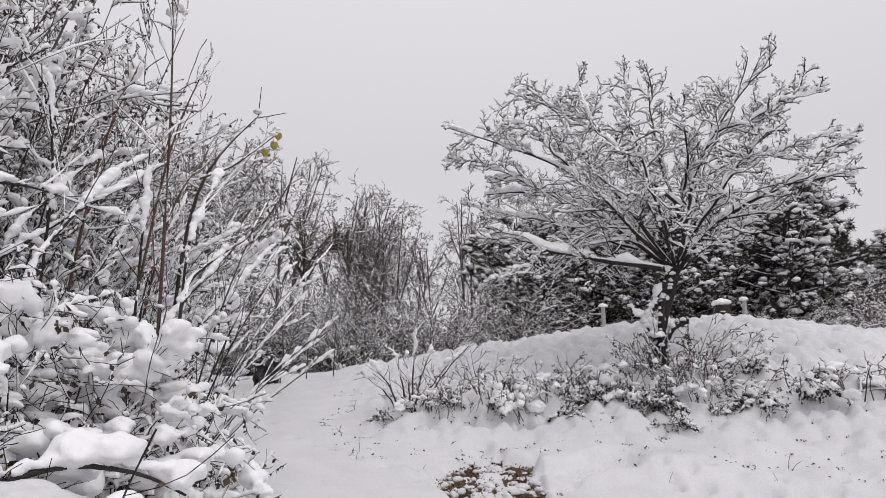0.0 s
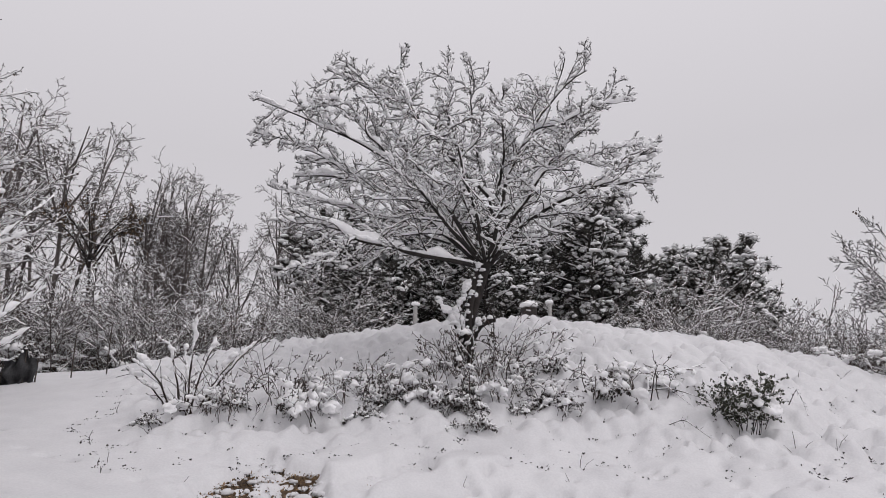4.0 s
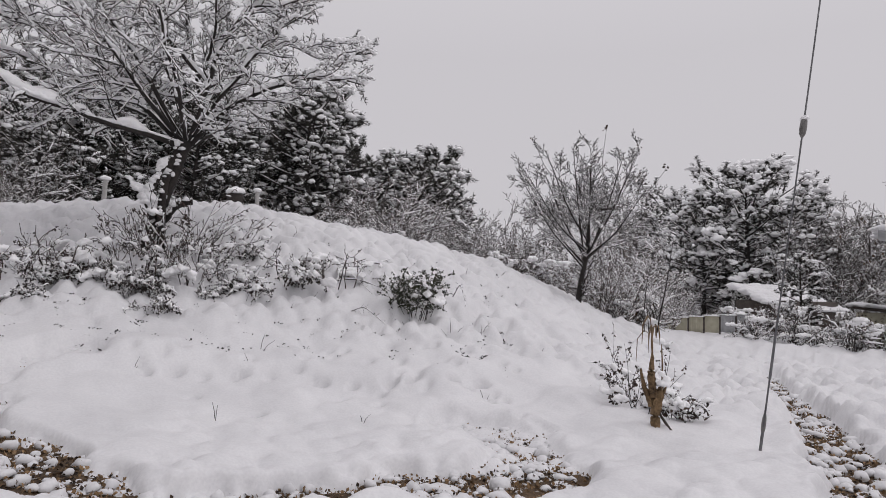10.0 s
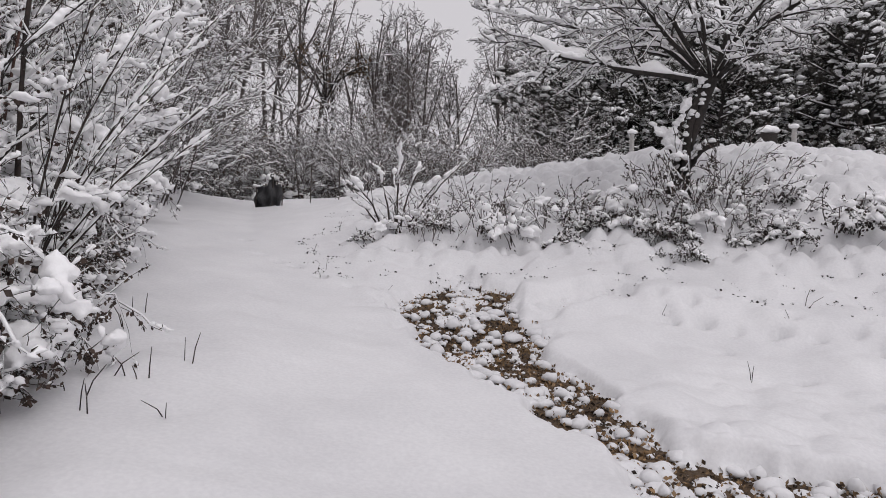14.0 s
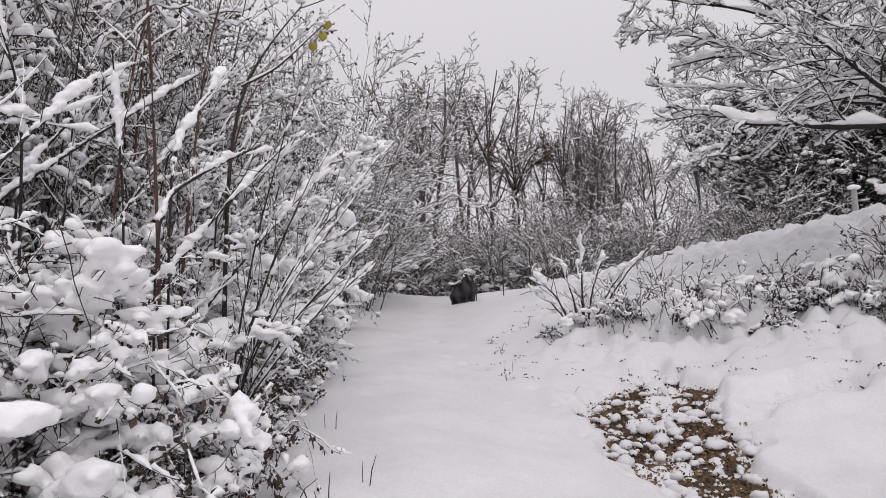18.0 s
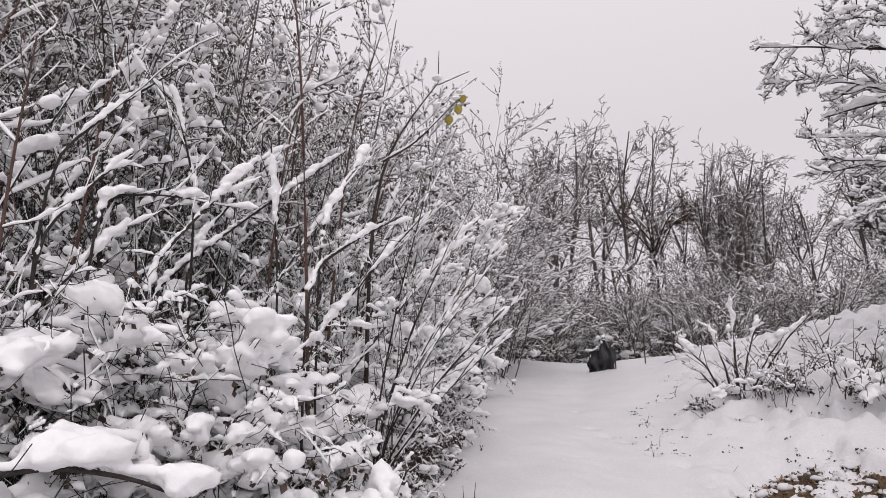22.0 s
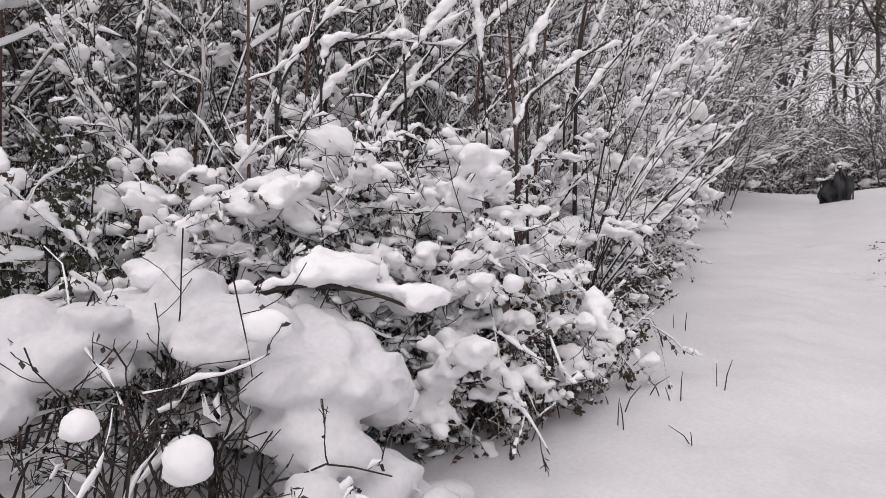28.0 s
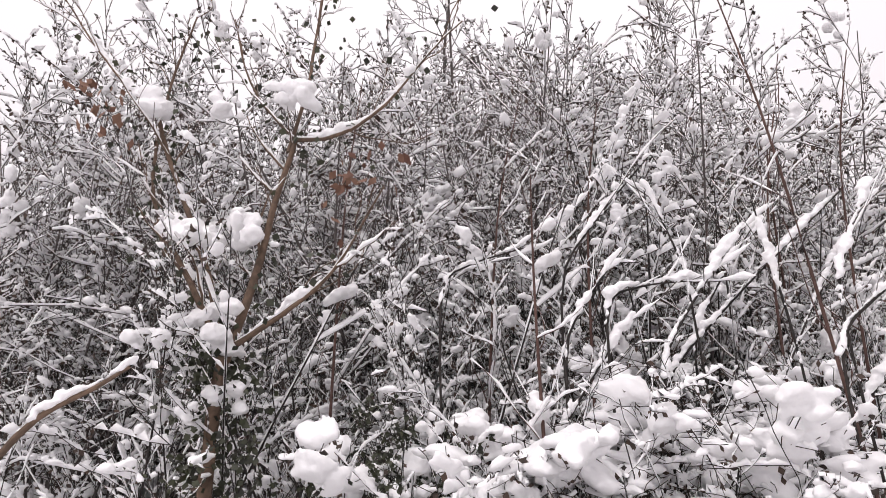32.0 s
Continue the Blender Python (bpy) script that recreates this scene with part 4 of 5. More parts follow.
    rows.append(spline([foot, foot + out * reach * 0.5 + (0, 0, -0.1), foot + out * reach + (0, 0, 0.22)], (0.024, 0.014, 0.006), 14))
lone = woody("lone_tree", stand(11.7, 8.5, 0.1), "bare young tree with a rounded crown and dark dry leaf tips", "tree", rng, (np.concatenate([r[0] for r in rows]), np.concatenate([r[1] for r in rows])), [dict(count=12, ratio=0.42, thin=0.45, angle=46, lift=0.12, begin=0.2, n=6), dict(count=8, ratio=0.5, angle=44, lift=0.1, n=4, thin=0.6), dict(count=4, ratio=0.5, angle=44, lift=0.08, n=3, thin=0.8)], wide=0.006, high=0.018, cover=0.6, leaf=320, leaf_size=0.045, floor=0.0046, each_stem=True)
tips = np.array([(11.3, 9.5, 5.2), (12.3, 8.2, 5.45), (12.7, 7.6, 4.9), (13.0, 7.1, 4.5), (12.8, 7.5, 4.3)]) - stand(11.7, 8.5, 0.1)
part("tip_leaves", leaves(Geo(), rng, np.repeat(tips, 6, 0) + rng.normal(size=(30, 3)) * 0.035, 0.075), DRYLEAF, lone, "dark curled dry leaves at the tips", kind="stuff")
whips = [spline([(0.4, -0.5, 2.2), tuple(tips[k] * 0.75 + (0.1, 0, 0.2)), tuple(tips[k] - (0, 0, 0.05))], (0.01, 0.004)) for k in range(5)]
for w in whips:
    part("whip", tubes(Geo(), *w), TWIG, lone)
woody("sapling", stand(14.2, 8.2, 0.1), "thin snowy sapling at the field's edge", "tree", rng, stems(rng, 3, 0.15, 2.6, 0.018, 0.25), [dict(count=10, ratio=0.5, angle=55, lift=0.2, n=5), dict(count=5, ratio=0.5, angle=45, lift=0.2, n=4)], wide=0.012, high=0.018)

# ---- the woods behind ----
rng = np.random.default_rng(21)
# how high the woods stand against the sky: bearing and rise
SKYLINE = ((-34, -28, -23, -19, -16, -13.4, -9.5, -6, -1.8, 4, 10, 25, 32, 35, 40), (0.5, 0.5, 0.405, 0.415, 0.393, 0.36, 0.346, 0.325, 0.30, 0.305, 0.315, 0.30, 0.29, 0.24, 0.2))


def tall_tree(height, forks):
    """A slender tree of the woods: its limbs rise steeply and fan out into fine twigs."""
    rows = [spline([(0, 0, -0.3), (rng.normal() * 0.12, rng.normal() * 0.12, height * 0.3), (rng.normal() * 0.3, rng.normal() * 0.3, height * 0.65), (rng.normal() * 0.5, rng.normal() * 0.5, height)], (0.1, 0.06, 0.012), 14)]
    for k in range(forks):
        a, u = k * 2.4 + rng.uniform(-0.5, 0.5), rng.uniform(0.3, 0.72)
        foot = np.array([np.interp(u, np.linspace(0, 1, 14), rows[0][0][0, :, k]) for k in range(3)])
        out, tall = rng.uniform(0.9, 1.9) * (1.3 - u), height * (rng.uniform(0.78, 0.98) - u)
        rows.append(spline([foot, foot + (math.cos(a) * 0.7 * out, math.sin(a) * 0.7 * out, tall * 0.4), foot + (math.cos(a) * 1.5 * out, math.sin(a) * 1.5 * out, tall)], (0.045, 0.03, 0.011), 14))
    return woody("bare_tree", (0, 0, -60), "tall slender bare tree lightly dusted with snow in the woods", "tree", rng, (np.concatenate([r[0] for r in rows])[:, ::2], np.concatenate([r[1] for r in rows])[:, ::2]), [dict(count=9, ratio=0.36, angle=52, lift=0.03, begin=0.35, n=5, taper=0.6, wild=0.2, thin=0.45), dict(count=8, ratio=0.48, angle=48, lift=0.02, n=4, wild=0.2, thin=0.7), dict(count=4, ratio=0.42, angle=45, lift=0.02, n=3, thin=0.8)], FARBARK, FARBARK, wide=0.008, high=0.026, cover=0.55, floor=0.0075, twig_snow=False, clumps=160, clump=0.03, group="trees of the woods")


def scatter(az0, az1, r0, r1, count):
    """Places strewn over a stretch of the plan."""
    a, r = rng.uniform(az0, az1, count), np.sqrt(rng.uniform(r0**2, r1**2, count))
    return [polar(x, y) for x, y in zip(a, r)]


kinds = [tall_tree(9.5, 3), tall_tree(9.5, 2), tall_tree(9.5, 4), tall_tree(9.5, 2)]
for n, kind in enumerate(kinds):
    for x, y in scatter(-28, -4, 25, 38, 6) + scatter(-4, 16, 25, 36, 5) + scatter(16, 34, 27, 34, 4):
        r, az = math.hypot(x, y), math.degrees(math.atan2(x, y))
        tall = (np.interp(az, *SKYLINE) * r + 1.6 - float(ground_z(np.array([x]), np.array([y]))[0])) / 9.5 * rng.uniform(0.84, 1.08)
        copies(kind, rng, [(x, y)], tall, tall, 3.0, 0.1)
    copies(kind, rng, scatter(54, 84, 50, 60, 7) + scatter(-100, -50, 11, 18, 3), 0.75, 1.0)
    kind.location = (*polar(-16 + 9 * n, 33), 3.3)
# one that keeps a flat dome of brown leaves
rows = [spline([(0, 0, -0.3), (0.1, 0, 3.0), (0.0, 0, 6.2)], (0.08, 0.05, 0.02), 14)] + [spline([(0.05, 0, 4.0 + 0.12 * k), (math.cos(k * 2.4) * 0.8, math.sin(k * 2.4) * 0.8, 5.6), (math.cos(k * 2.4) * 1.7, math.sin(k * 2.4) * 1.7, 6.0 + 0.1 * (k % 3))], (0.04, 0.014), 14) for k in range(9)]
brown = woody("brown_leaved_tree", (*polar(-12.5, 27), float(ground_z(*map(np.atleast_1d, polar(-12.5, 27)))[0])), "slender tree that keeps a flat dome of brown leaves", "tree", rng, (np.concatenate([r[0] for r in rows]), np.concatenate([r[1] for r in rows])), [dict(count=8, ratio=0.35, angle=45, lift=0.15, n=5, begin=0.45), dict(count=6, ratio=0.45, angle=45, lift=0.1, n=4, begin=0.2)], wide=0.008, high=0.015, cover=0.35, leaf=1500, leaf_size=0.08, leaf_stuff=BROWNLEAF, floor=0.008, twig_snow=False, each_stem=True)
thickets = []
for n in range(3):
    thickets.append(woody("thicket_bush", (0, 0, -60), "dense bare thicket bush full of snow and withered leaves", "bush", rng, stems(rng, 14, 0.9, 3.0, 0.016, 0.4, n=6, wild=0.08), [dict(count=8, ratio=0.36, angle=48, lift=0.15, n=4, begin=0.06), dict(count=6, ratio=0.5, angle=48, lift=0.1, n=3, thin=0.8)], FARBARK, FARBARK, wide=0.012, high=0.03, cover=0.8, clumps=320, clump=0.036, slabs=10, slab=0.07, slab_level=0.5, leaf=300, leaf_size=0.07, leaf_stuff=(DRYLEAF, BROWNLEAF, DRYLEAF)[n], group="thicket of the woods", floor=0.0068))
for n, kind in enumerate(thickets):
    copies(kind, rng, scatter(-27, -14, 20.8, 28, 10) + scatter(-14, 8, 20, 32, 11) + scatter(8, 36, 20, 28, 6) + scatter(36, 60, 19, 28, 8) + scatter(40, 56, 29, 40, 6) + scatter(54, 84, 40, 56, 13) + scatter(-31, -26, 14, 20, 3), 0.75, 1.15)
    kind.location = (*polar(-20 + 14 * n, 22), 2.8)
for n in range(3):
    copies(thickets[n], rng, scatter(70, 84, 44, 50, 6), 1.9, 2.5)
    copies(kinds[n], rng, scatter(70.5, 83, 44, 52, 5), 0.86, 0.98)
p = pine("pine_tree", (0, 0, -60), "dark pine tree carrying pads of snow", rng, 6.6, 2.1, "pines of the woods", 0.3)
q = pine("pine_tree", (0, 0, -60), "dark pine tree carrying pads of snow", rng, 5.8, 1.8, "pines of the woods", 0.25, 8)
for n, (az, r) in enumerate(zip(np.linspace(7, 32.5, 20) + rng.normal(size=20) * 0.7, rng.uniform(22, 29, 20))):
    x, y = polar(az, r)
    tall = (np.interp(az, *SKYLINE) * r + 1.6 - float(ground_z(np.array([x]), np.array([y]))[0])) / (6.6, 5.8)[n % 2] * rng.uniform(0.8, 1.0)
    copies((p, q)[n % 2], rng, [(x, y)], tall, tall)
copies(p, rng, [polar(39.5, 30), polar(40.7, 31), polar(38.0, 32), polar(36.4, 31)], 1.02, 1.1)
copies(q, rng, [polar(42, 31), polar(34.8, 30), polar(60, 52), polar(80, 48)], 0.9, 1.0)
wide_pine = pine("broad_pine", (*polar(67.0, 46), 0.5), "broad rounded pine heavily padded with snow beyond the field", rng, 9.9, 4.4, "pines beyond the field", 0.2, 12, 1.5)
copies(wide_pine, rng, [polar(63.6, 48), polar(69.8, 47), polar(61.9, 52)], 0.78, 0.92)
p.location, q.location = (*polar(30, 25), 2.9), (*polar(21, 24), 2.9)

# ---- field, fence and sheds beyond the stalks ----
rng = np.random.default_rng(22)
fence = base("sheet_fence", (24.0, 13.7, 0.42), "low fence of cream and grey sheets at the field's end", "fence")
ax, bx = Vector((24.0, 13.7, 0)), Vector((25.6, 10.6, 0))
for k in range(6):
    f0 = ax.lerp(bx, k / 6) - ax
    f1 = ax.lerp(bx, (k + 0.94) / 6) - ax
    width, heading = (f1 - f0).length, math.atan2(f1.y - f0.y, f1.x - f0.x)
    m = Matrix.Translation((f0.x, f0.y, 0.05 * k)) @ Matrix.Rotation(heading, 4, "Z")
    panel = part("panel", block(Geo(), 0, width, -0.012, 0.012, -0.2, 0.44, 0.004, m), SHEET if k > 3 else CREAM, fence, "ribbed grey sheet" if k > 3 else "", False)
    for s in range(0 if k in (1, 3) else 5 if k > 3 else 3):
        n = 5 if k > 3 else 3
        part("rib", block(Geo(), width * (s + 0.25) / n, width * (s + 0.75) / n, -0.035, -0.009, -0.2, 0.43, 0.006, m), SHEET if k > 3 else CREAM, panel, "", False)
    part("post", block(Geo(), -0.03, 0.03, -0.04, 0.04, -0.3, 0.5, 0.006, m), DARKWOOD, fence, "", False)
    g = Geo()
    lumps(g, rng, [(m @ Vector((width * u, 0, 0.46)))[:] for u in np.linspace(0.05, 0.95, 7)], np.full(7, 0.11), 1, 0.35)
    part("snow_cap", g, BRIGHTSNOW, panel, "", kind="stuff")


def shed(at, size, heading, wall, label, pitch=0.25, top=DARKWOOD):
    """A small shed: walls with thickness, door, and a snow-laden pitched roof."""
    thing = base("shed", at, label, "shed")
    w, d, h = size
    m = Matrix.Rotation(radians(heading), 4, "Z")
    for name, b in (("front_wall", (-w / 2, w / 2, -d / 2, -d / 2 + 0.08)), ("back_wall", (-w / 2, w / 2, d / 2 - 0.08, d / 2)), ("side_wall", (-w / 2, -w / 2 + 0.08, -d / 2 + 0.08, d / 2 - 0.08)), ("side_wall", (w / 2 - 0.08, w / 2, -d / 2 + 0.08, d / 2 - 0.08))):
        part(name, block(Geo(), *b, -0.4, h, 0.01, m), wall, thing, "", False)
    part("door", block(Geo(), -0.4, 0.4, -d / 2 - 0.03, -d / 2 - 0.004, -0.3, h * 0.85, 0.008, m), DARKWOOD, thing, "", False)
    tilt = m @ Matrix.Translation((0, 0, h + 0.06)) @ Matrix.Rotation(pitch, 4, "X")
    roof = part("roof", block(Geo(), -w / 2 - 0.2, w / 2 + 0.2, -d / 2 - 0.25, d / 2 + 0.25, -0.03, 0.05, 0.01, tilt), top, thing, "", False)
    g = Geo()
    xs, ys = np.meshgrid(np.linspace(-w / 2 - 0.05, w / 2 + 0.05, 9), np.linspace(-d / 2 - 0.1, d / 2 + 0.1, 9))
    lumps(g, rng, [(tilt @ Vector((x, y, 0.1)))[:] for x, y in zip(xs.ravel(), ys.ravel())], np.full(81, max(w, d) / 8), 2, 0.35, 0.1)
    part("roof_snow", melt(g, 0.05, 4), SNOW, roof, "thick snow on the roof")
    return thing


shed((24.4, 4.6, 0.9), (2.6, 2.4, 2.6), 15, SHEET, "tall grey sheet-metal shed with a thick cap of snow", 0.2, SHEET)
shed((26.4, 6.4, 0.5), (2.2, 1.6, 0.85), 20, CREAM, "low cream-walled hut buried in snow", 0.1)
shed((33.5, 12.4, 0.8), (3.4, 3.0, 0.95), -20, DARKWOOD, "low shed with a sagging pale tarpaulin roof under snow", 0.35)
# picket fence
pickets = base("picket_fence", (25.4, 7.6, 0.6), "leaning rough picket fence beside the hut", "fence")
for k in range(11):
    m = Matrix.Translation((0.05 * k, -0.11 * k, 0)) @ Matrix.Rotation(rng.uniform(-0.15, 0.15), 4, "X")
    part("picket", block(Geo(), -0.012, 0.012, -0.035, 0.035, -0.3, rng.uniform(0.5, 0.75), 0.006, m), CONCRETE, pickets, "", False)
part("rail", block(Geo(), -0.05, -0.015, -1.2, 0.1, 0.3, 0.36, 0.006, Matrix.Rotation(0.43, 4, "Z")), DARKWOOD, pickets, "", False)
small = pine("small_pine", (25.2, 8.7, 0.6), "small young pine bowed under snow near the sheds", rng, 2.7, 0.85, "", 0.15, 7, 1.6)
scrub = woody("scrub_bush", (0, 0, -60), "dark low scrub with patches of snow round the sheds", "bush", rng, canes(rng, 22, 0.9, 0.8, 0.01), [dict(count=6, ratio=0.45, angle=55, lift=0.2, n=4)], wide=0.02, high=0.03, cover=0.4, slabs=11, slab=0.12, leaf=500, leaf_size=0.05, group="scrub round the sheds")
copies(scrub, rng, [polar(a, r) for a, r in zip(np.linspace(-31, -9, 14), rng.uniform(20.6, 22, 14))] + [polar(a, 20) for a in np.linspace(48, 60, 7)], 0.8, 1.3, 5, 0.0)
copies(scrub, rng, [(23.3, 9.6), (24.4, 8.4), (23.0, 8.0), (23.9, 7.0), (22.2, 7.2), (22.8, 6.2), (21.5, 6.0), (22.0, 5.4), (25.9, 9.8), (24.9, 14.0), (23.0, 14.0), (22.5, 14.4), (27.5, 8.0), (28.6, 10.5), (30.0, 9.0), (31.0, 14.0), (27.0, 11.5)], 0.8, 1.4, 5, 0.0)
scrub.location = (24.3, 9.3, 0.6)


def post(at, height, label, cap):
    thing = base("marker_post", at, label, "post", "posts on the mound")
    p, r = spline([(0, 0, -0.3), (0, 0, height)], (0.055, 0.05), 5)
    shaft = part("shaft", tubes(Geo(), p, r, None, 10), CONCRETE, thing)
    g = Geo()
    lumps(g, rng, [(0, 0, height)], [cap], 2, 0.8, 0.1)
    part("snow_cap", g, BRIGHTSNOW, shaft)


post(stand(6.6, 13.9), 0.62, "short pale concrete post capped with snow", 0.08)
post(stand(3.6, 15.0), 0.62, "short pale concrete post capped with snow", 0.08)
hut = base("grave_marker", stand(6.15, 14.1), "small dark stone marker with a thick cap of snow", "marker")
stone = part("stone", block(Geo(), -0.16, 0.16, -0.12, 0.12, -0.2, 0.3, 0.02), BARK, hut, "", False)
g = Geo()
lumps(g, rng, [(-0.08, 0, 0.34), (0.08, 0, 0.36), (0, 0, 0.42)], [0.16, 0.16, 0.1], 2, 0.6, 0.1)
part("snow_cap", g, BRIGHTSNOW, stone)

# ---- guy wire with its insulator ----
wire = base("guy_wire", stand(6.43, 2.37, 0.05), "slanting steel guy wire with a grey insulator anchored in the snow", "cable")
lean = Vector((0.21, -0.55, 4.7)).normalized() * 1.04


def on_wire(s, off=0.0):
    return (lean * s + Vector((off, off * 0.3, 0)))[:]


g = Geo()
for a, b, off in ((0.28, 1.05, -0.02), (0.28, 1.05, 0.02), (0.75, 2.9, 0.0), (2.85, 3.06, -0.014), (2.85, 3.06, 0.014), (3.16, 3.4, -0.014), (3.16, 3.4, 0.014), (3.35, 12.0, 0.0)):
    tubes(g, *spline([on_wire(a, off), on_wire((a + b) / 2, off * 0.6), on_wire(b, 0)], (0.008, 0.008), 6), None, 6)
part("strand", g, STEEL, wire)
part("anchor_rod", tubes(Geo(), *spline([on_wire(-0.4), on_wire(0.3)], (0.014, 0.014), 4), None, 8), STEEL, wire)
part("thimble", tubes(Geo(), *spline([on_wire(0.2), on_wire(0.25), on_wire(0.36), on_wire(0.4)], (0.01, 0.022, 0.02, 0.01), 8), None, 8), CERAMIC, wire)
part("grip", tubes(Geo(), *spline([on_wire(0.72), on_wire(1.3)], (0.014, 0.011), 5), None, 6), STEEL, wire)
insulator = part("insulator", tubes(Geo(), *spline([on_wire(3.01), on_wire(3.04), on_wire(3.11), on_wire(3.18), on_wire(3.21)], (0.011, 0.03, 0.036, 0.03, 0.011), 14), None, 12), CERAMIC, wire, "grey egg-shaped insulator")
g = Geo()
lumps(g, rng, [on_wire(3.19)], [0.04], 2, 0.8, 0.1)
part("snow_cap", g, BRIGHTSNOW, insulator)

# ---- broken dry stalk by the hollow ----
stalk = base("dead_stump", stand(6.3, 3.41, 0.05), "rough brown broken stalk stump with withered hanging blades, standing in snow", "stump")


def ragged(points, radii, n=22, sides=14):
    """A stem with a torn, fibrous skin."""
    p, r = spline(points, radii, n)
    g = tubes(Geo(), p, r, None, sides)
    v = g.v[0].reshape(n, sides, 3)
    wear = 1 + 0.2 * np.sin(np.arange(sides) * 2.7 + rng.uniform(0, 6))[None, :, None] + 0.1 * rng.normal(size=(n, sides, 1))
    v = (v - p[0][:, None]) * wear + p[0][:, None]
    v[-1, :, 2] += rng.uniform(-0.06, 0.05, sides)
    g.v[0] = v.reshape(-1, 3)
    g.f.append(np.arange((n - 1) * sides, n * sides)[None])
    return g


part("stump", ragged([(0, 0, -0.15), (0.0, 0.0, 0.15), (0.02, -0.03, 0.45)], (0.056, 0.05, 0.05)), STUMP, stalk)
part("split_stem", ragged([(-0.01, 0.02, 0.35), (-0.025, 0.04, 0.6), (-0.02, 0.03, 0.78)], (0.045, 0.038, 0.018)), STUMP, stalk, "torn upper stem")
part("split_stem", ragged([(-0.02, 0.03, 0.25), (-0.06, 0.1, 0.45), (-0.08, 0.13, 0.62)], (0.03, 0.022, 0.010)), STUMP, stalk, "torn upper stem")
for rows in ([(-0.02, 0.03, 0.7), (-0.02, 0.03, 0.95), (-0.03, 0.05, 1.2)], [(0.03, -0.06, 0.45), (0.035, -0.06, 0.7), (0.03, -0.05, 0.92)], [(0.04, -0.08, 0.4), (0.06, -0.1, 0.52), (0.09, -0.15, 0.55)]):
    part("stem", tubes(Geo(), *spline(rows, (0.012, 0.009, 0.005), 9), None, 6), STRAW, stalk)
for k in range(7):
    a, high = rng.uniform(0, 6.28), rng.uniform(1.02, 1.2)
    o = np.array((math.cos(a), math.sin(a), 0)) * rng.uniform(0.3, 1.3)
    row = np.array([[(-0.03, 0.05, high), o * 0.1 + (0, 0, high + 0.04), o * 0.16 + (0, 0, high - 0.06), o * 0.17 + (0, 0, high - rng.uniform(0.12, 0.32))]])
    part("blade", tubes(Geo(), row, np.array([(0.006, 0.014, 0.012, 0.003)]), np.full((1, 4), 0.003), 4), STRAW, stalk, "withered hanging blade")
for s in ((0.15, -0.12), (0.07, -0.2)):
    part("prop", tubes(Geo(), *spline([(0, 0, 0.24), (s[0], s[1], -0.05)], (0.012, 0.01), 4), None, 5), DARKWOOD, stalk)
g = Geo()
lumps(g, rng, [(0.05, -0.06, 0.5), (0.06, -0.1, 0.55), (0.03, -0.05, 0.6)], [0.07, 0.05, 0.05], 2, 0.9)
part("snow_load", melt(g, 0.012), BRIGHTSNOW, stalk)
part("snow_load", lumps(Geo(), rng, [(0.03, -0.02, 0.95)], [0.05], 2, 0.8), BRIGHTSNOW, stalk)
hollow = woody("snowy_shrub", stand(7.08, 4.15, 0.05), "small dark shrub beside the stalks under snow", "bush", rng, stems(rng, 14, 0.25, 0.95, 0.007, 0.35), [dict(count=6, ratio=0.35, angle=50, lift=0.2, n=4)], slabs=44, slab=0.07, skin=0.02, leaf=900, leaf_size=0.035)
low = woody("snowy_shrub", stand(6.95, 3.5, 0.03), "flattened dark shrub sticking out of the snow", "bush", rng, canes(rng, 18, 0.38, 0.22, 0.006), [dict(count=5, ratio=0.4, angle=50, lift=0.2, n=4)], slabs=8, slab=0.07, leaf=600, leaf_size=0.04)

# ---- black netting by the path ----
net = base("black_net", stand(-4.55, 15.05, 0.05), "sagging black netting hung on sticks beside the path", "net")
g = Geo()
u, v = np.meshgrid(np.linspace(0, 1, 14), np.linspace(0, 1, 10))
x = u * 0.6 - 0.28 + 0.04 * np.sin(v * 7 + u * 5)
top_edge = 0.5 + 0.26 * np.exp(-(((u - 0.62) / 0.22) ** 2)) + 0.06 * np.sin(u * 14)
z = top_edge * (1 - 0.97 * v)
y = 0.09 * np.sin(u * 19) * (0.3 + v) + 0.05 * np.sin(v * 9)
i = (np.arange(9)[:, None] * 14 + np.arange(13)).ravel()
for off in (0, 0.012):
    g.add(np.stack([x, y + off, z], -1), np.stack([i, i + 1, i + 15, i + 14], -1))
part("netting", g, NETTING, net)
for k, px in enumerate((-0.28, 0.1, 0.32)):
    part("stick", tubes(Geo(), *spline([(px, 0.02, -0.2), (px + 0.02, 0.02, (0.56, 0.8, 0.55)[k])], (0.018, 0.012), 4), None, 6), DARKWOOD, net)
g = Geo()
lumps(g, rng, np.stack([np.linspace(-0.3, 0.1, 9), np.full(9, -0.02), 0.54 - 0.05 * np.sin(np.linspace(0.3, 3.1, 9)) + 1.3 * np.linspace(0, 0.4, 9) ** 2], -1), rng.uniform(0.025, 0.045, 9), 1, 0.9, 0.35)
part("snow_load", g, BRIGHTSNOW, net, "patches of snow caught in the folds", kind="stuff")

for x, y, h in ((-3.7, 15.6, 0.95), (-3.05, 15.7, 1.15)):
    thin = base("thin_stake", stand(x, y, 0.05), "thin dark stake standing in the snow beside the netting", "stake", "stakes by the netting")
    part("shaft", tubes(Geo(), *spline([(0, 0, -0.2), (0.01, 0, h)], (0.014, 0.012), 4), None, 6), DARKWOOD, thin)

# ---- the snowed-in hedge beside the path ----
rng = np.random.default_rng(31)
mounds, saplings, wilds = [], [], []
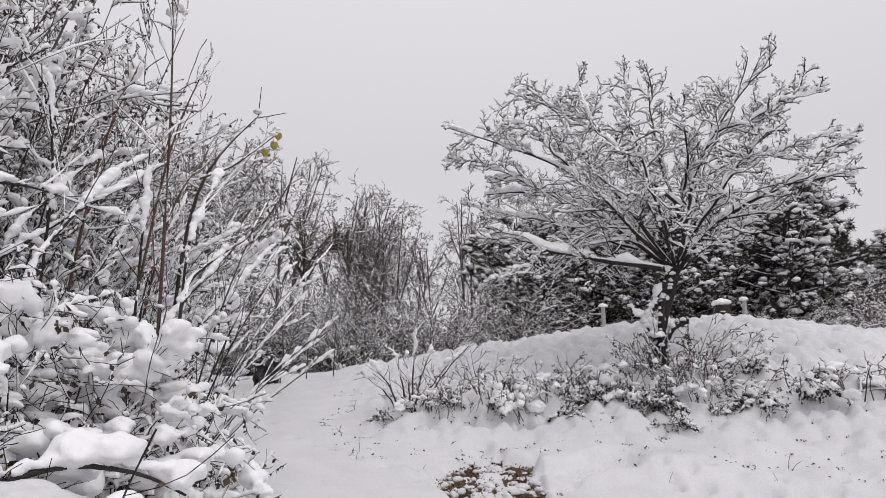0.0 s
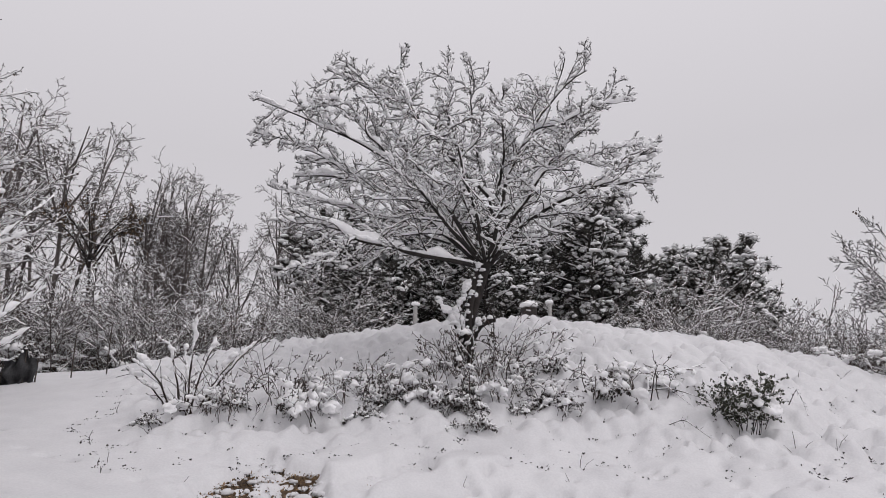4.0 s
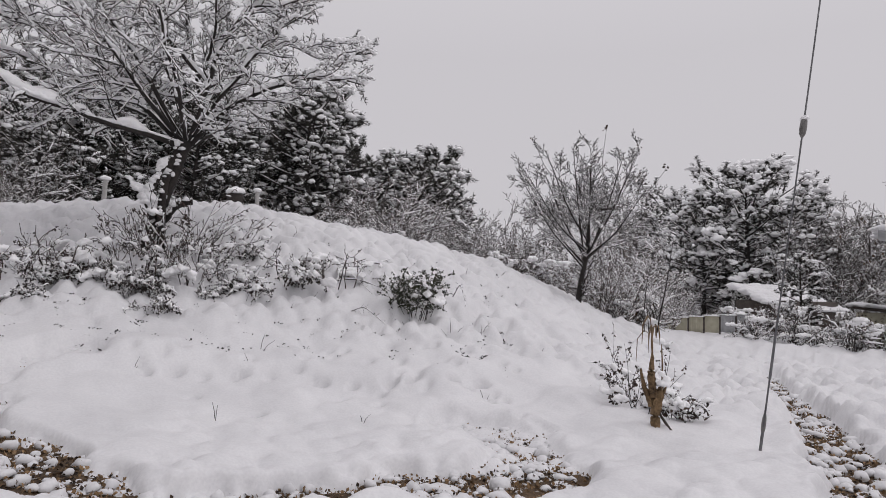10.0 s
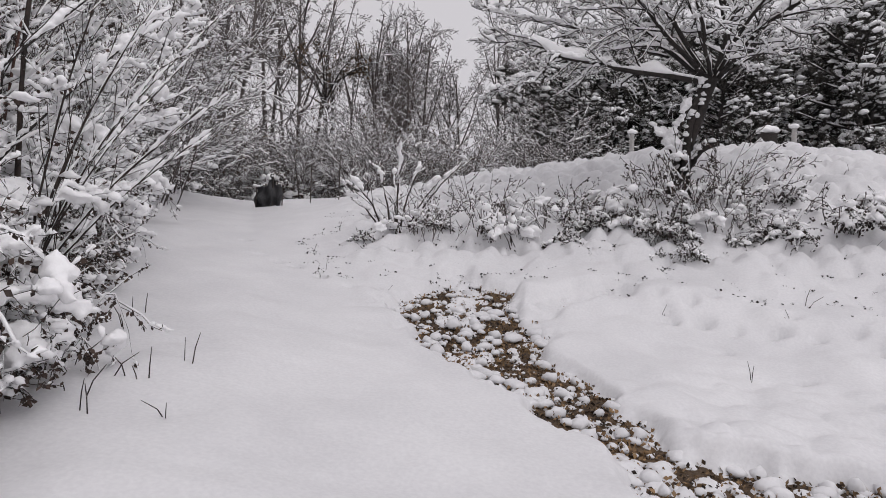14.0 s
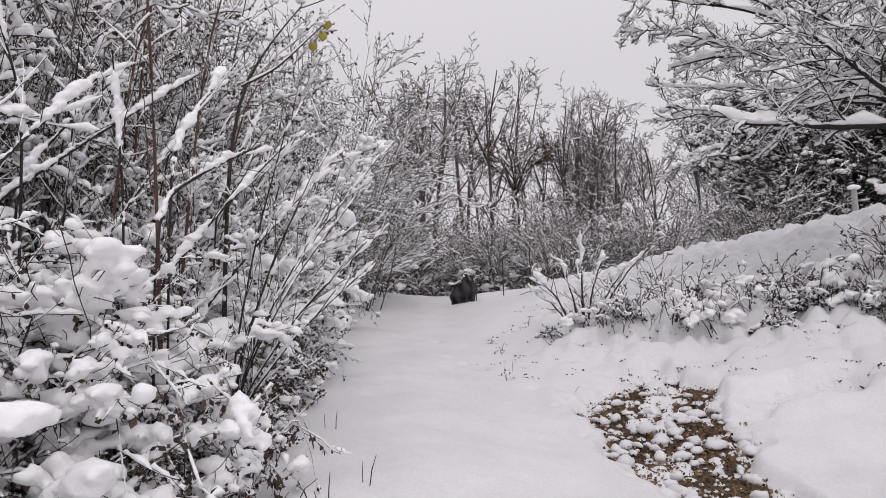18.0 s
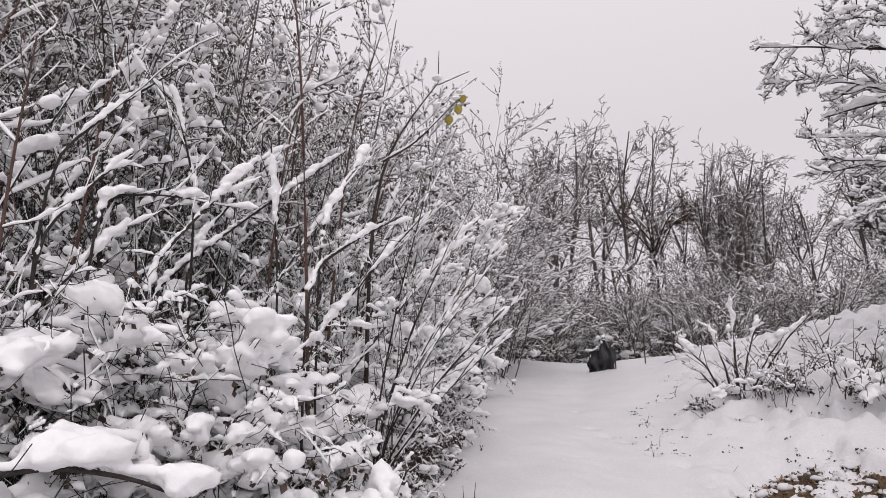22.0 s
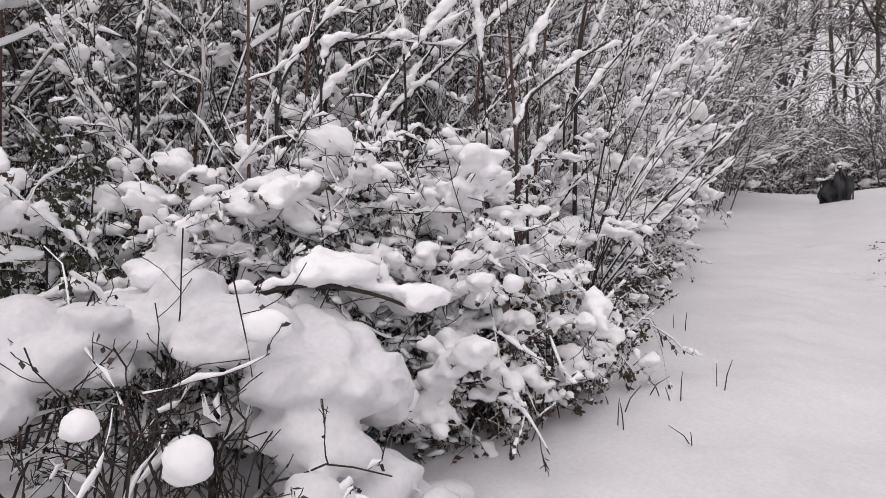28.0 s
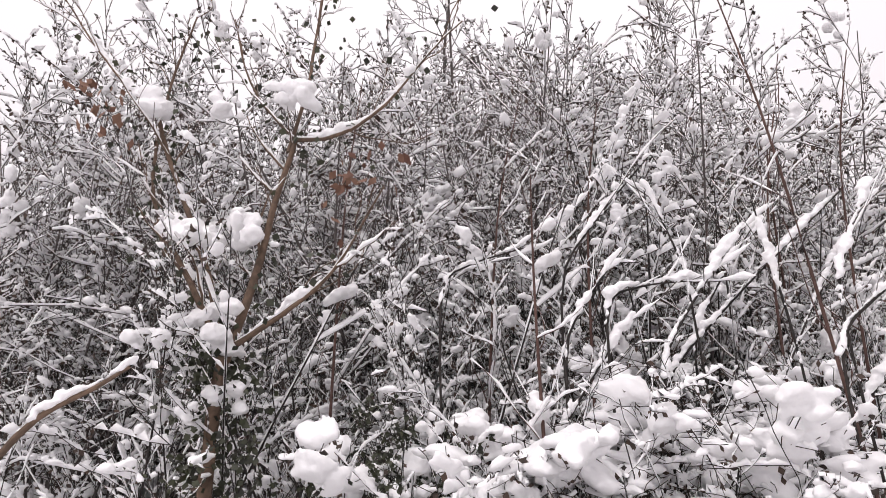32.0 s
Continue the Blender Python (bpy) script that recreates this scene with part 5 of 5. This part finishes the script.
for n in range(3):
    mounds.append(woody("bramble_mound", (0, 0, -60), "waist-high bramble mound bowed under heavy snow", "bush", rng, [np.concatenate(z) for z in zip(canes(rng, 26, 0.95, 1.35, 0.006, 10, 0.5), canes(rng, 14, 0.95, 0.55, 0.005, 10, 0.7))], [dict(count=7, ratio=0.36, angle=50, lift=0.0, n=6), dict(count=4, ratio=0.5, angle=50, lift=-0.1, n=5)], wide=0.009, high=0.024, cover=0.5, clumps=300, clump=0.04, clump_level=0.5, slabs=125, slab=0.1, slab_level=1, skin=0.018, leaf=1300, leaf_size=0.04, group="hedge brambles", each_stem=True, sides=5))
    saplings.append(woody("hedge_sapling", (0, 0, -60), "clump of upright snowy saplings with withered leaves", "bush", rng, stems(rng, 9, 0.45, 3.0, 0.013, 0.32, n=9, wild=0.03), [dict(count=8, ratio=0.42, angle=38, lift=0.2, n=6, wild=0.09, begin=0.2), dict(count=5, ratio=0.45, angle=42, lift=0.12, n=5, wild=0.14)], wide=0.010, high=0.034, cover=0.8, clumps=240, clump=0.036, clump_level=0.5, slabs=22, slab=0.07, slab_level=1, skin=0.017, leaf=900, leaf_size=0.034, leaf_stuff=DRYLEAF, group="hedge saplings", each_stem=True, sides=5, floor=0.0026))
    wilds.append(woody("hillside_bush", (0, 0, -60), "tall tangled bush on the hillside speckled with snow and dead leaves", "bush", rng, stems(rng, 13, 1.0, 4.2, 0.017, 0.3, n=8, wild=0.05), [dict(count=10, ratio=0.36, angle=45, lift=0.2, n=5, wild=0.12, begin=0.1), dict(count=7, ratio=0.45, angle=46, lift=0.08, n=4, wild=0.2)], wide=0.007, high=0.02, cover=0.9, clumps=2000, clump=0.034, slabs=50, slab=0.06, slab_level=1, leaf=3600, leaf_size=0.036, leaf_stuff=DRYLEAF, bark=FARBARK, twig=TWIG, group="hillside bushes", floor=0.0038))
hedge = [(-3.0, 2.35), (-2.75, 2.95), (-2.85, 3.5), (-3.3, 4.4), (-3.75, 5.4), (-3.1, 2.9), (-3.6, 3.7), (-4.3, 6.6), (-4.75, 7.8), (-5.5, 9.6), (-3.6, 1.7), (-4.0, 2.6)]
for k, spot in enumerate(hedge):
    copies(mounds[k % 3], rng, [spot], 0.85, 1.15, 6, 0.05)
back = [(-3.75, 5.0), (-4.1, 5.3), (-4.2, 5.8), (-4.6, 4.6), (-4.6, 3.9), (-4.9, 3.2), (-4.9, 2.2), (-5.2, 3.9), (-5.0, 5.2), (-4.7, 6.4), (-5.4, 6.2), (-5.3, 7.6), (-5.8, 8.8), (-5.3, 1.5), (-5.9, 1.0), (-6.0, 0.2), (-5.7, -0.7), (-5.9, 2.8), (-6.2, 9.8), (-6.6, 11.5)]
for k, spot in enumerate(back):
    copies(saplings[k % 3], rng, [spot], 0.62 if k < 3 else 0.85, 0.78 if k < 3 else 1.3, 6, 0.05)
deep = [polar(a, r) for a, r in zip(np.linspace(-110, -41, 36) + rng.normal(size=36), rng.uniform(6.8, 12.0, 36))] + [polar(a, r) for a, r in zip(rng.uniform(-34, -27, 6), rng.uniform(11, 17, 6))]
RISE = (0.67, 0.73, 0.73, 0.76, 0.78, 0.72, 0.56, 0.45)
for k, spot in enumerate(deep):
    aim = math.degrees(math.atan2(*spot))
    far = math.hypot(*spot)
    tall = (float(np.interp(aim, (-105, -90, -80, -70, -60, -50, -40, -28), RISE)) * far + 1.6 - float(ground_z(*map(np.atleast_1d, spot))[0])) / 5.0
    copies(wilds[k % 3], rng, [spot], tall * 0.85, tall, 6)
for n in range(3):
    mounds[n].location = stand(-3.2 - 0.5 * n, 2.2 + 0.5 * n)
    saplings[n].location = stand(-5.1 - 0.3 * n, 4.6 + n)
    wilds[n].location = stand(-6.5 - n, 6.5 - 2 * n)

for x, y, n in ((-4.3, 1.35, 0), (-4.0, 0.8, 1), (-4.7, 1.8, 2)):
    woody("evergreen_shrub", stand(x, y, 0.05), "dense dark evergreen shrub hung with wads of snow", "bush", rng, stems(rng, 12, 0.4, 1.7, 0.011, 0.4), [dict(count=9, ratio=0.36, angle=55, lift=0.0, n=6), dict(count=5, ratio=0.5, angle=50, lift=-0.1, n=5)], wide=0.010, high=0.018, cover=0.4, slabs=110, slab=0.08, skin=0.02, leaf=3400, leaf_size=0.04, leaf_stuff=GREENLEAF, group="evergreen shrubs", each_stem=True, sides=5)

# dark withered leaves at the hedge's foot along the path
foot_bush = woody("leafy_bush", stand(-2.5, 3.3, 0.1), "low bush of dark withered leaves at the hedge's foot", "bush", rng, canes(rng, 46, 0.5, 0.62, 0.004, 9, 0.7), [dict(count=8, ratio=0.35, angle=60, lift=-0.2, n=5)], wide=0.008, high=0.014, cover=0.25, clumps=160, clump=0.03, clump_level=0.5, slabs=26, slab=0.07, skin=0.018, leaf=2600, leaf_size=0.035, group="leafy bushes at the hedge's foot")
copies(foot_bush, rng, [(-2.52, 3.75), (-2.75, 4.3), (-3.05, 4.9), (-2.45, 2.9), (-3.4, 5.7), (-3.9, 6.8)], 0.8, 1.1, 5)

# ---- the drifted bush close by the path ----
rng = np.random.default_rng(32)
drift = base("drifted_bush", stand(-2.35, 1.05, 0.1), "low bush buried under one smooth thick drift of snow", "bush")
o = np.array(drift.location)
pts, rad = canes(rng, 34, 0.95, 1.0, 0.007, 10, 0.8)
pts = pts * (1.15, 1.0, 1.0)
for k in range(len(pts)):
    part("stem", tubes(Geo(), pts[k : k + 1], rad[k : k + 1], None, 5), TWIG, drift)
q = grow(rng, pts, rad, 6, 0.4, 55, 0.1, 6)
w = grow(rng, *q, 3, 0.5, 55, 0.0, 5)
part("branchwork", tubes(Geo(), q[0], np.maximum(q[1], 0.003), None, 4), BARK, drift, kind="stuff")
part("twigwork", tubes(Geo(), w[0], np.maximum(w[1], 0.002), None, 3), TWIG, drift, kind="stuff")
part("foliage", leaves(Geo(), rng, pick(rng, w[0], 500), 0.03), DRYLEAF, drift, kind="stuff")
roofing = Geo()
ridge = np.array([(-1.98, 1.72, 0.95), (-2.0, 1.5, 1.0), (-2.2, 1.4, 1.15), (-2.45, 1.3, 1.2), (-2.6, 1.05, 1.18), (-2.55, 0.8, 1.08), (-2.5, 0.5, 0.98), (-2.4, 0.2, 0.85), (-2.8, 0.7, 1.05), (-2.85, 1.2, 1.18), (-2.2, 1.75, 1.05), (-1.9, 1.55, 0.75), (-1.85, 1.75, 0.55), (-2.1, 1.95, 0.8), (-1.8, 1.55, 0.4), (-2.0, 1.9, 0.4), (-2.9, 0.2, 0.85), (-2.6, 1.55, 1.1)]) - o
lumps(roofing, rng, ridge, rng.uniform(0.18, 0.26, len(ridge)), 3, 0.8, 0.2)
lumps(roofing, rng, ridge[rng.integers(0, len(ridge), 40)] + rng.normal(size=(40, 3)) * (0.2, 0.2, 0.06), rng.uniform(0.07, 0.15, 40), 2, 0.9, 0.3)
part("drift", melt(roofing, 0.022, 4), SNOW, drift, "one smooth thick drift")
extra = Geo()
lumps(extra, rng, np.array([(-1.71, 1.0, 0.86), (-1.79, 0.73, 1.02), (-1.86, 1.33, 1.22), (-1.75, 1.2, 0.6), (-1.9, 0.45, 0.75)]) - o, [0.085, 0.055, 0.07, 0.09, 0.09], 3, 0.95, 0.12)
burden(extra, rng, q[0], q[1], 0.012, 0.025, 0.5)
part("snow_load", extra, BRIGHTSNOW, drift, "round balls of snow on the twigs", kind="stuff")
bough = base("snowy_bough", stand(-2.05, 2.0, 0.0), "fallen bough with a long roll of snow", "branch")
p, r = spline([(-0.35, -0.55, 1.0), (-0.2, -0.3, 1.08), (0.0, -0.05, 1.02), (0.12, 0.16, 0.9)], (0.014, 0.006), 12)
part("stem", tubes(Geo(), p, r, None, 6), BARK, bough)
part("snow_roll", chain(rng, p[0] + (0, 0, 0.01), 0.075, 0.016), BRIGHTSNOW, bough, kind="stuff")
p, r = spline([(-0.35, -0.55, 1.0), (-0.5, -0.6, 0.4), (-0.55, -0.6, -0.1)], (0.014, 0.018), 8)
part("foot", tubes(Geo(), p, r, None, 6), BARK, bough)

# ---- the tan-barked forked tree in the hedge ----
rng = np.random.default_rng(33)
tan = base("forked_tree", stand(-4.45, 0.13, 0.1), "small tan-barked forked tree with lumps of snow in its crotches", "tree")
o = np.array(tan.location)
fork_rows = []
for rows, thick in (
    ([(-4.47, 0.1, 0.3), (-4.45, 0.13, 1.61), (-4.43, 0.17, 2.32), (-4.43, 0.19, 2.5)], (0.052, 0.042)),
    ([(-4.43, 0.19, 2.48), (-4.39, 0.28, 2.8), (-4.42, 0.36, 3.13), (-4.4, 0.4, 3.46), (-4.37, 0.47, 3.77), (-4.34, 0.57, 4.19)], (0.034, 0.02)),
    ([(-4.34, 0.57, 4.18), (-4.19, 0.81, 4.13), (-4.05, 1.03, 4.2), (-3.91, 1.26, 4.38), (-3.82, 1.47, 4.73), (-3.71, 1.77, 5.04)], (0.017, 0.005)),
    ([(-4.34, 0.57, 4.19), (-4.45, 0.41, 4.42), (-4.59, 0.19, 4.84), (-4.7, 0.04, 5.51)], (0.013, 0.006)),
    ([(-4.35, 0.53, 4.08), (-4.45, 0.7, 4.83), (-4.51, 0.79, 5.76)], (0.016, 0.012)),
    ([(-4.43, 0.18, 2.48), (-4.43, 0.06, 2.75), (-4.44, -0.12, 3.08), (-4.5, -0.27, 3.34), (-4.54, -0.38, 3.49)], (0.028, 0.012)),
    ([(-4.44, 0.15, 2.56), (-4.59, 0.05, 3.09), (-4.67, -0.17, 3.7), (-4.74, -0.33, 4.08), (-4.78, -0.45, 4.48)], (0.026, 0.017)),
    ([(-4.78, -0.45, 4.48), (-4.76, -0.38, 4.86), (-4.71, -0.25, 5.48)], (0.013, 0.007)),
    ([(-4.78, -0.45, 4.48), (-4.85, -0.76, 4.81), (-4.91, -1.04, 5.15), (-5.04, -1.37, 5.71)], (0.013, 0.006)),
    ([(-4.42, 0.22, 2.57), (-4.22, 0.46, 2.7), (-4.1, 0.62, 2.82), (-3.98, 0.79, 2.93), (-3.92, 0.95, 3.21), (-3.84, 1.16, 3.6)], (0.022, 0.006)),
    ([(-4.7, -0.3, 3.3), (-4.79, -0.47, 3.88), (-4.79, -0.48, 4.31)], (0.016, 0.012)),
):
    row = spline(np.array(rows) - o, thick, 12)
    row = (row[0] + np.cumsum(rng.normal(size=row[0].shape) * 0.004, axis=1), row[1])
    fork_rows.append(row)
    part("trunk" if len(fork_rows) == 1 else "limb", tubes(Geo(), *row, None, 8), TAN, tan)
for n, size in ((2, 0.042), (8, 0.035), (9, 0.05)):
    part("snow_roll", chain(rng, fork_rows[n][0][0, (0 if n != 9 else 1) : (9 if n != 9 else 7)] + (0, 0, 0.012), size, 0.014), BRIGHTSNOW, tan, "lumpy roll of snow along the limb", kind="stuff")
fp, fr = np.concatenate([r[0] for r in fork_rows[1:]]), np.concatenate([r[1] for r in fork_rows[1:]])
q = grow(rng, fp, fr, 6, 0.45, 45, 0.3, 7, 0.3)
w = grow(rng, *q, 4, 0.5, 45, 0.2, 5)
part("branchwork", tubes(Geo(), q[0], np.maximum(q[1], 0.004), None, 4), TAN, tan, kind="stuff")
part("twigwork", tubes(Geo(), w[0], np.maximum(w[1], 0.0025), None, 3), REDTWIG, tan, kind="stuff")
extra = burden(Geo(), rng, fp, fr, 0.012, 0.03, 0.9)
burden(extra, rng, *q, 0.012, 0.025, 0.7)
burden(extra, rng, *w, 0.008, 0.016, 0.4)
wads = np.array([(-4.66, -0.56, 4.53), (-4.62, -0.45, 4.46), (-4.25, 0.52, 4.46), (-4.21, 0.62, 4.55), (-4.43, 0.04, 4.46), (-4.36, 0.23, 3.46), (-4.32, 0.33, 3.36), (-4.56, -0.29, 3.49), (-4.51, -0.17, 3.43), (-4.45, -0.01, 3.36), (-4.43, 0.05, 2.81), (-4.41, 0.12, 2.62), (-4.58, -0.33, 2.61), (-4.36, 0.24, 2.25)]) - o
soft_wads = melt(lumps(Geo(), rng, np.repeat(wads, 6, 0) + rng.normal(size=(84, 3)) * (0.04, 0.07, 0.045), rng.uniform(0.035, 0.095, 84), 2, 0.9, 0.3), 0.014, 3)
part("snow_wad", soft_wads, BRIGHTSNOW, tan, "smooth heavy wads of snow in the crotches", kind="stuff")
part("snow_load", extra, BRIGHTSNOW, tan, "lumps of snow in the crotches", kind="stuff")
part("foliage", leaves(Geo(), rng, np.array([(-4.0, 1.0, 3.85), (-3.9, 1.15, 3.75), (-4.05, 0.85, 3.65), (-4.85, -1.0, 4.7), (-4.8, -0.85, 4.5)])[rng.integers(0, 5, 60)] - o + rng.normal(size=(60, 3)) * 0.11, 0.10, 1.6), RUSTLEAF, tan, "hanging russet leaves", kind="stuff")
vine = np.concatenate([pick(rng, fork_rows[0][0], 500, 0.3), pick(rng, fp, 400)]) + rng.normal(size=(900, 3)) * (0.10, 0.14, 0.1)
part("ivy", leaves(Geo(), rng, vine, 0.055, 0.9, 0.5), GREENLEAF, tan, "dark green ivy leaves on the stems", kind="stuff")

# ---- the thin sapling with the last yellow leaves ----
last = base("leafy_sapling", stand(-2.95, 4.5, 0.1), "thin bare sapling that keeps a few yellow-green leaves", "sapling")
o = np.array(last.location)
extra = Geo()
for rows, thick in (([(-2.95, 4.5, 0.4), (-2.93, 4.46, 1.8), (-2.9, 4.48, 2.9), (-2.82, 4.54, 3.46), (-2.62, 4.68, 3.85), (-2.43, 4.81, 4.15)], (0.022, 0.006)), ([(-2.82, 4.54, 3.44), (-2.6, 4.7, 3.6), (-2.4, 4.82, 3.85), (-2.26, 4.91, 4.02)], (0.010, 0.004)), ([(-2.43, 4.81, 4.13), (-2.42, 4.82, 4.45)], (0.005, 0.003)), ([(-2.43, 4.81, 4.13), (-2.2, 4.95, 4.25)], (0.005, 0.003)), ([(-2.3, 4.88, 3.98), (-2.29, 4.89, 3.9)], (0.003, 0.002)), ([(-2.38, 4.84, 3.9), (-2.37, 4.85, 3.82)], (0.003, 0.002))):
    p, r = spline(np.array(rows) - o, thick, 12)
    part("stem", tubes(Geo(), p, r, None, 6), TWIG, last)
    burden(extra, rng, p, r, 0.008, 0.018, 1)
for at in ((-2.29, 4.89, 3.93), (-2.36, 4.85, 3.84), (-2.26, 4.91, 4.03)):
    g = Geo()
    s = np.linspace(-1, 1, 7)
    u, v = np.meshgrid(s, np.linspace(0, 1, 7))
    wide = 0.036 * np.sqrt(np.clip(1 - (v * 2 - 0.9) ** 2 * 0.85, 0, 1)) * (1 - v**6)
    i = (np.arange(6)[:, None] * 7 + np.arange(6)).ravel()
    leaf = np.stack([u * wide * 0.86, u * wide * 0.5 + 0.012 * u**2, -v * 0.085 + 0.01 * u**2], -1)
    for off in (0.0, 0.0015):
        g.add(leaf + np.array(at) - o + (off, -off, 0), np.stack([i, i + 1, i + 8, i + 7], -1))
    part("leaf", g, YELLOWLEAF, last, "heart-shaped yellow-green leaf")
lumps(extra, rng, np.array([(-2.43, 4.81, 4.19), (-2.27, 4.9, 4.06), (-2.3, 4.88, 4.0)]) - o, [0.05, 0.035, 0.03], 2, 0.7)
part("snow_load", extra, BRIGHTSNOW, last, kind="stuff")

# ---- tall thin stems that stand out of the hedge ----
for x, y, h, lx, ly in ((-2.62, 3.55, 4.9, -0.12, -0.25), (-3.25, 1.9, 3.5, 0.0, 0.1), (-3.3, 4.3, 4.6, 0.5, 0.2), (-4.0, 2.6, 4.6, 0.1, 0.4), (-3.6, 3.9, 4.3, 0.3, 0.3), (-4.4, 4.9, 5.0, 0.5, 0.0), (-4.6, 2.0, 5.0, 0.1, 0.6), (-3.5, 4.9, 3.9, 0.5, 0.3), (-4.9, 0.9, 5.2, 0.0, 0.3)):
    at = stand(x, y, 0.1)
    whip = base("tall_stem", at, "tall thin dark sapling stem rising from the hedge", "sapling", "tall stems")
    p, r = spline([(0, 0, 0), (lx * 0.2, ly * 0.2, h * 0.35), (lx * 0.5, ly * 0.5, h * 0.7), (lx, ly, h - at[2])], (0.016, 0.010, 0.004), 12)
    part("stem", tubes(Geo(), p, r, None, 6), REDTWIG, whip)
    q = grow(rng, p, r, 9, 0.2, 45, 0.4, 7, 0.25)
    part("branchwork", tubes(Geo(), q[0], np.maximum(q[1], 0.003), None, 4), REDTWIG, whip, kind="stuff")
    extra = burden(Geo(), rng, q[0], q[1], 0.014, 0.03, 0.8)
    burden(extra, rng, p, r, 0.006, 0.012, 1)
    part("snow_load", extra, BRIGHTSNOW, whip, kind="stuff")
# long snow-lined boughs that lean across the hedge
for foot, end in (
    ((-3.48, 2.22, 2.89), (-3.3, 2.96, 3.77)),
    ((-3.39, 2.17, 2.42), (-3.31, 2.65, 3.05)),
    ((-3.02, 2.58, 2.24), (-2.87, 3.24, 3.07)),
    ((-2.73, 3.32, 2.27), (-2.68, 3.17, 3.17)),
    ((-2.43, 3.25, 2.27), (-2.25, 3.99, 2.76)),
    ((-2.48, 3.41, 2.57), (-2.42, 3.83, 3.23)),
    ((-3.21, 2.37, 2.68), (-3.06, 3.03, 2.78)),
    ((-3.17, 3.01, 2.86), (-3.16, 2.77, 3.48)),
    ((-4.05, 1.58, 3.01), (-3.9, 2.23, 3.25)),
    ((-2.9, 3.7, 1.8), (-2.4, 4.5, 2.9)),
    ((-3.0, 4.2, 1.6), (-2.3, 5.2, 3.0)),
    ((-3.7, 3.0, 2.2), (-3.0, 4.3, 3.5)),
    ((-3.3, 3.5, 1.9), (-3.3, 4.6, 3.3)),
    *(((x, y, z), (x + dx, y + dy, z + dz)) for x, y, z, dx, dy, dz in zip(rng.uniform(-4.6, -3.3, 5), rng.uniform(1.8, 5.6, 5), rng.uniform(1.4, 2.6, 5), rng.uniform(0.0, 0.5, 5), rng.uniform(0.2, 1.0, 5), rng.uniform(0.6, 1.4, 5))),
):
    f, e = np.array(foot), np.array(end)
    at = stand(f[0], f[1], 0.1)
    arm = base("leaning_bough", at, "long leaning bough lined with a thick rim of snow", "branch", "leaning boughs")
    p, r = spline([(0, 0, 0), f - at, (f + e) / 2 - at + (0, 0, 0.03), e - at], (0.009, 0.008, 0.004), 16)
    part("stem", tubes(Geo(), p, r, None, 6), BARK, arm)
    part("snow_roll", chain(rng, p[0, 5:] + (0, 0, 0.01), rng.uniform(0.024, 0.036), 0.011), BRIGHTSNOW, arm, kind="stuff")
    q = grow(rng, p, r, 4, 0.26, 36, 0.2, 7, 0.55, 0.08)
    part("branchwork", tubes(Geo(), q[0], np.maximum(q[1], 0.003), None, 4), TWIG, arm, kind="stuff")
    part("snow_load", burden(Geo(), rng, q[0], q[1], 0.016, 0.03, 0.9), BRIGHTSNOW, arm, kind="stuff")
# the fan of snow-lined shoots at the hedge's end
fan = base("fanned_shrub", stand(-2.72, 4.25, 0.1), "fan of straight bare shoots, each lined with snow", "bush")
o = np.array(fan.location)
extra = Geo()
for end in [(-1.77, 4.84, 2.83), (-1.85, 4.57, 2.47), (-2.09, 4.77, 3.03), (-1.59, 4.59, 2.25), (-2.06, 4.33, 2.62), (-1.65, 4.33, 2.1), (-2.28, 4.33, 2.95), (-1.56, 4.27, 1.96), (-1.88, 4.2, 2.3)]:
    e = np.array(end) - o
    p, r = spline([(0, 0, 0), e * (0.1, 0.1, 0.35), e * (0.5, 0.5, 0.7), e], (0.009, 0.007, 0.004), 16)
    part("stem", tubes(Geo(), p, r, None, 6), TWIG, fan)
    burden(extra, rng, p, r, 0.016, 0.045, 1, 6, True)
    q = grow(rng, p, r, 6, 0.25, 28, 0.05, 6, 0.3, 0.06)
    part("branchwork", tubes(Geo(), q[0], np.maximum(q[1], 0.0032), None, 4), TWIG, fan, kind="stuff")
    burden(extra, rng, q[0], np.maximum(q[1], 0.0032), 0.013, 0.034, 0.95, 5, True)
part("snow_load", extra, BRIGHTSNOW, fan, "fresh snow lining every shoot", kind="stuff")
# the snow-lined bough that reaches in before the forked tree
arm = base("snowy_bough", stand(-3.5, -1.1, 0.1), "bare bough with a smooth rim of snow", "branch")
at = np.array(arm.location)
p, r = spline(np.array([(-3.5, -1.1, 0.2), (-3.4, -0.95, 1.5), (-3.3, -0.63, 1.99), (-3.2, -0.37, 2.1), (-3.13, -0.21, 2.2)]) - at, (0.022, 0.016, 0.008), 16)
part("stem", tubes(Geo(), p, r, None, 7), TAN, arm)
part("snow_roll", chain(rng, p[0, 7:] + (0, 0, 0.012), 0.032, 0.012), BRIGHTSNOW, arm, kind="stuff")
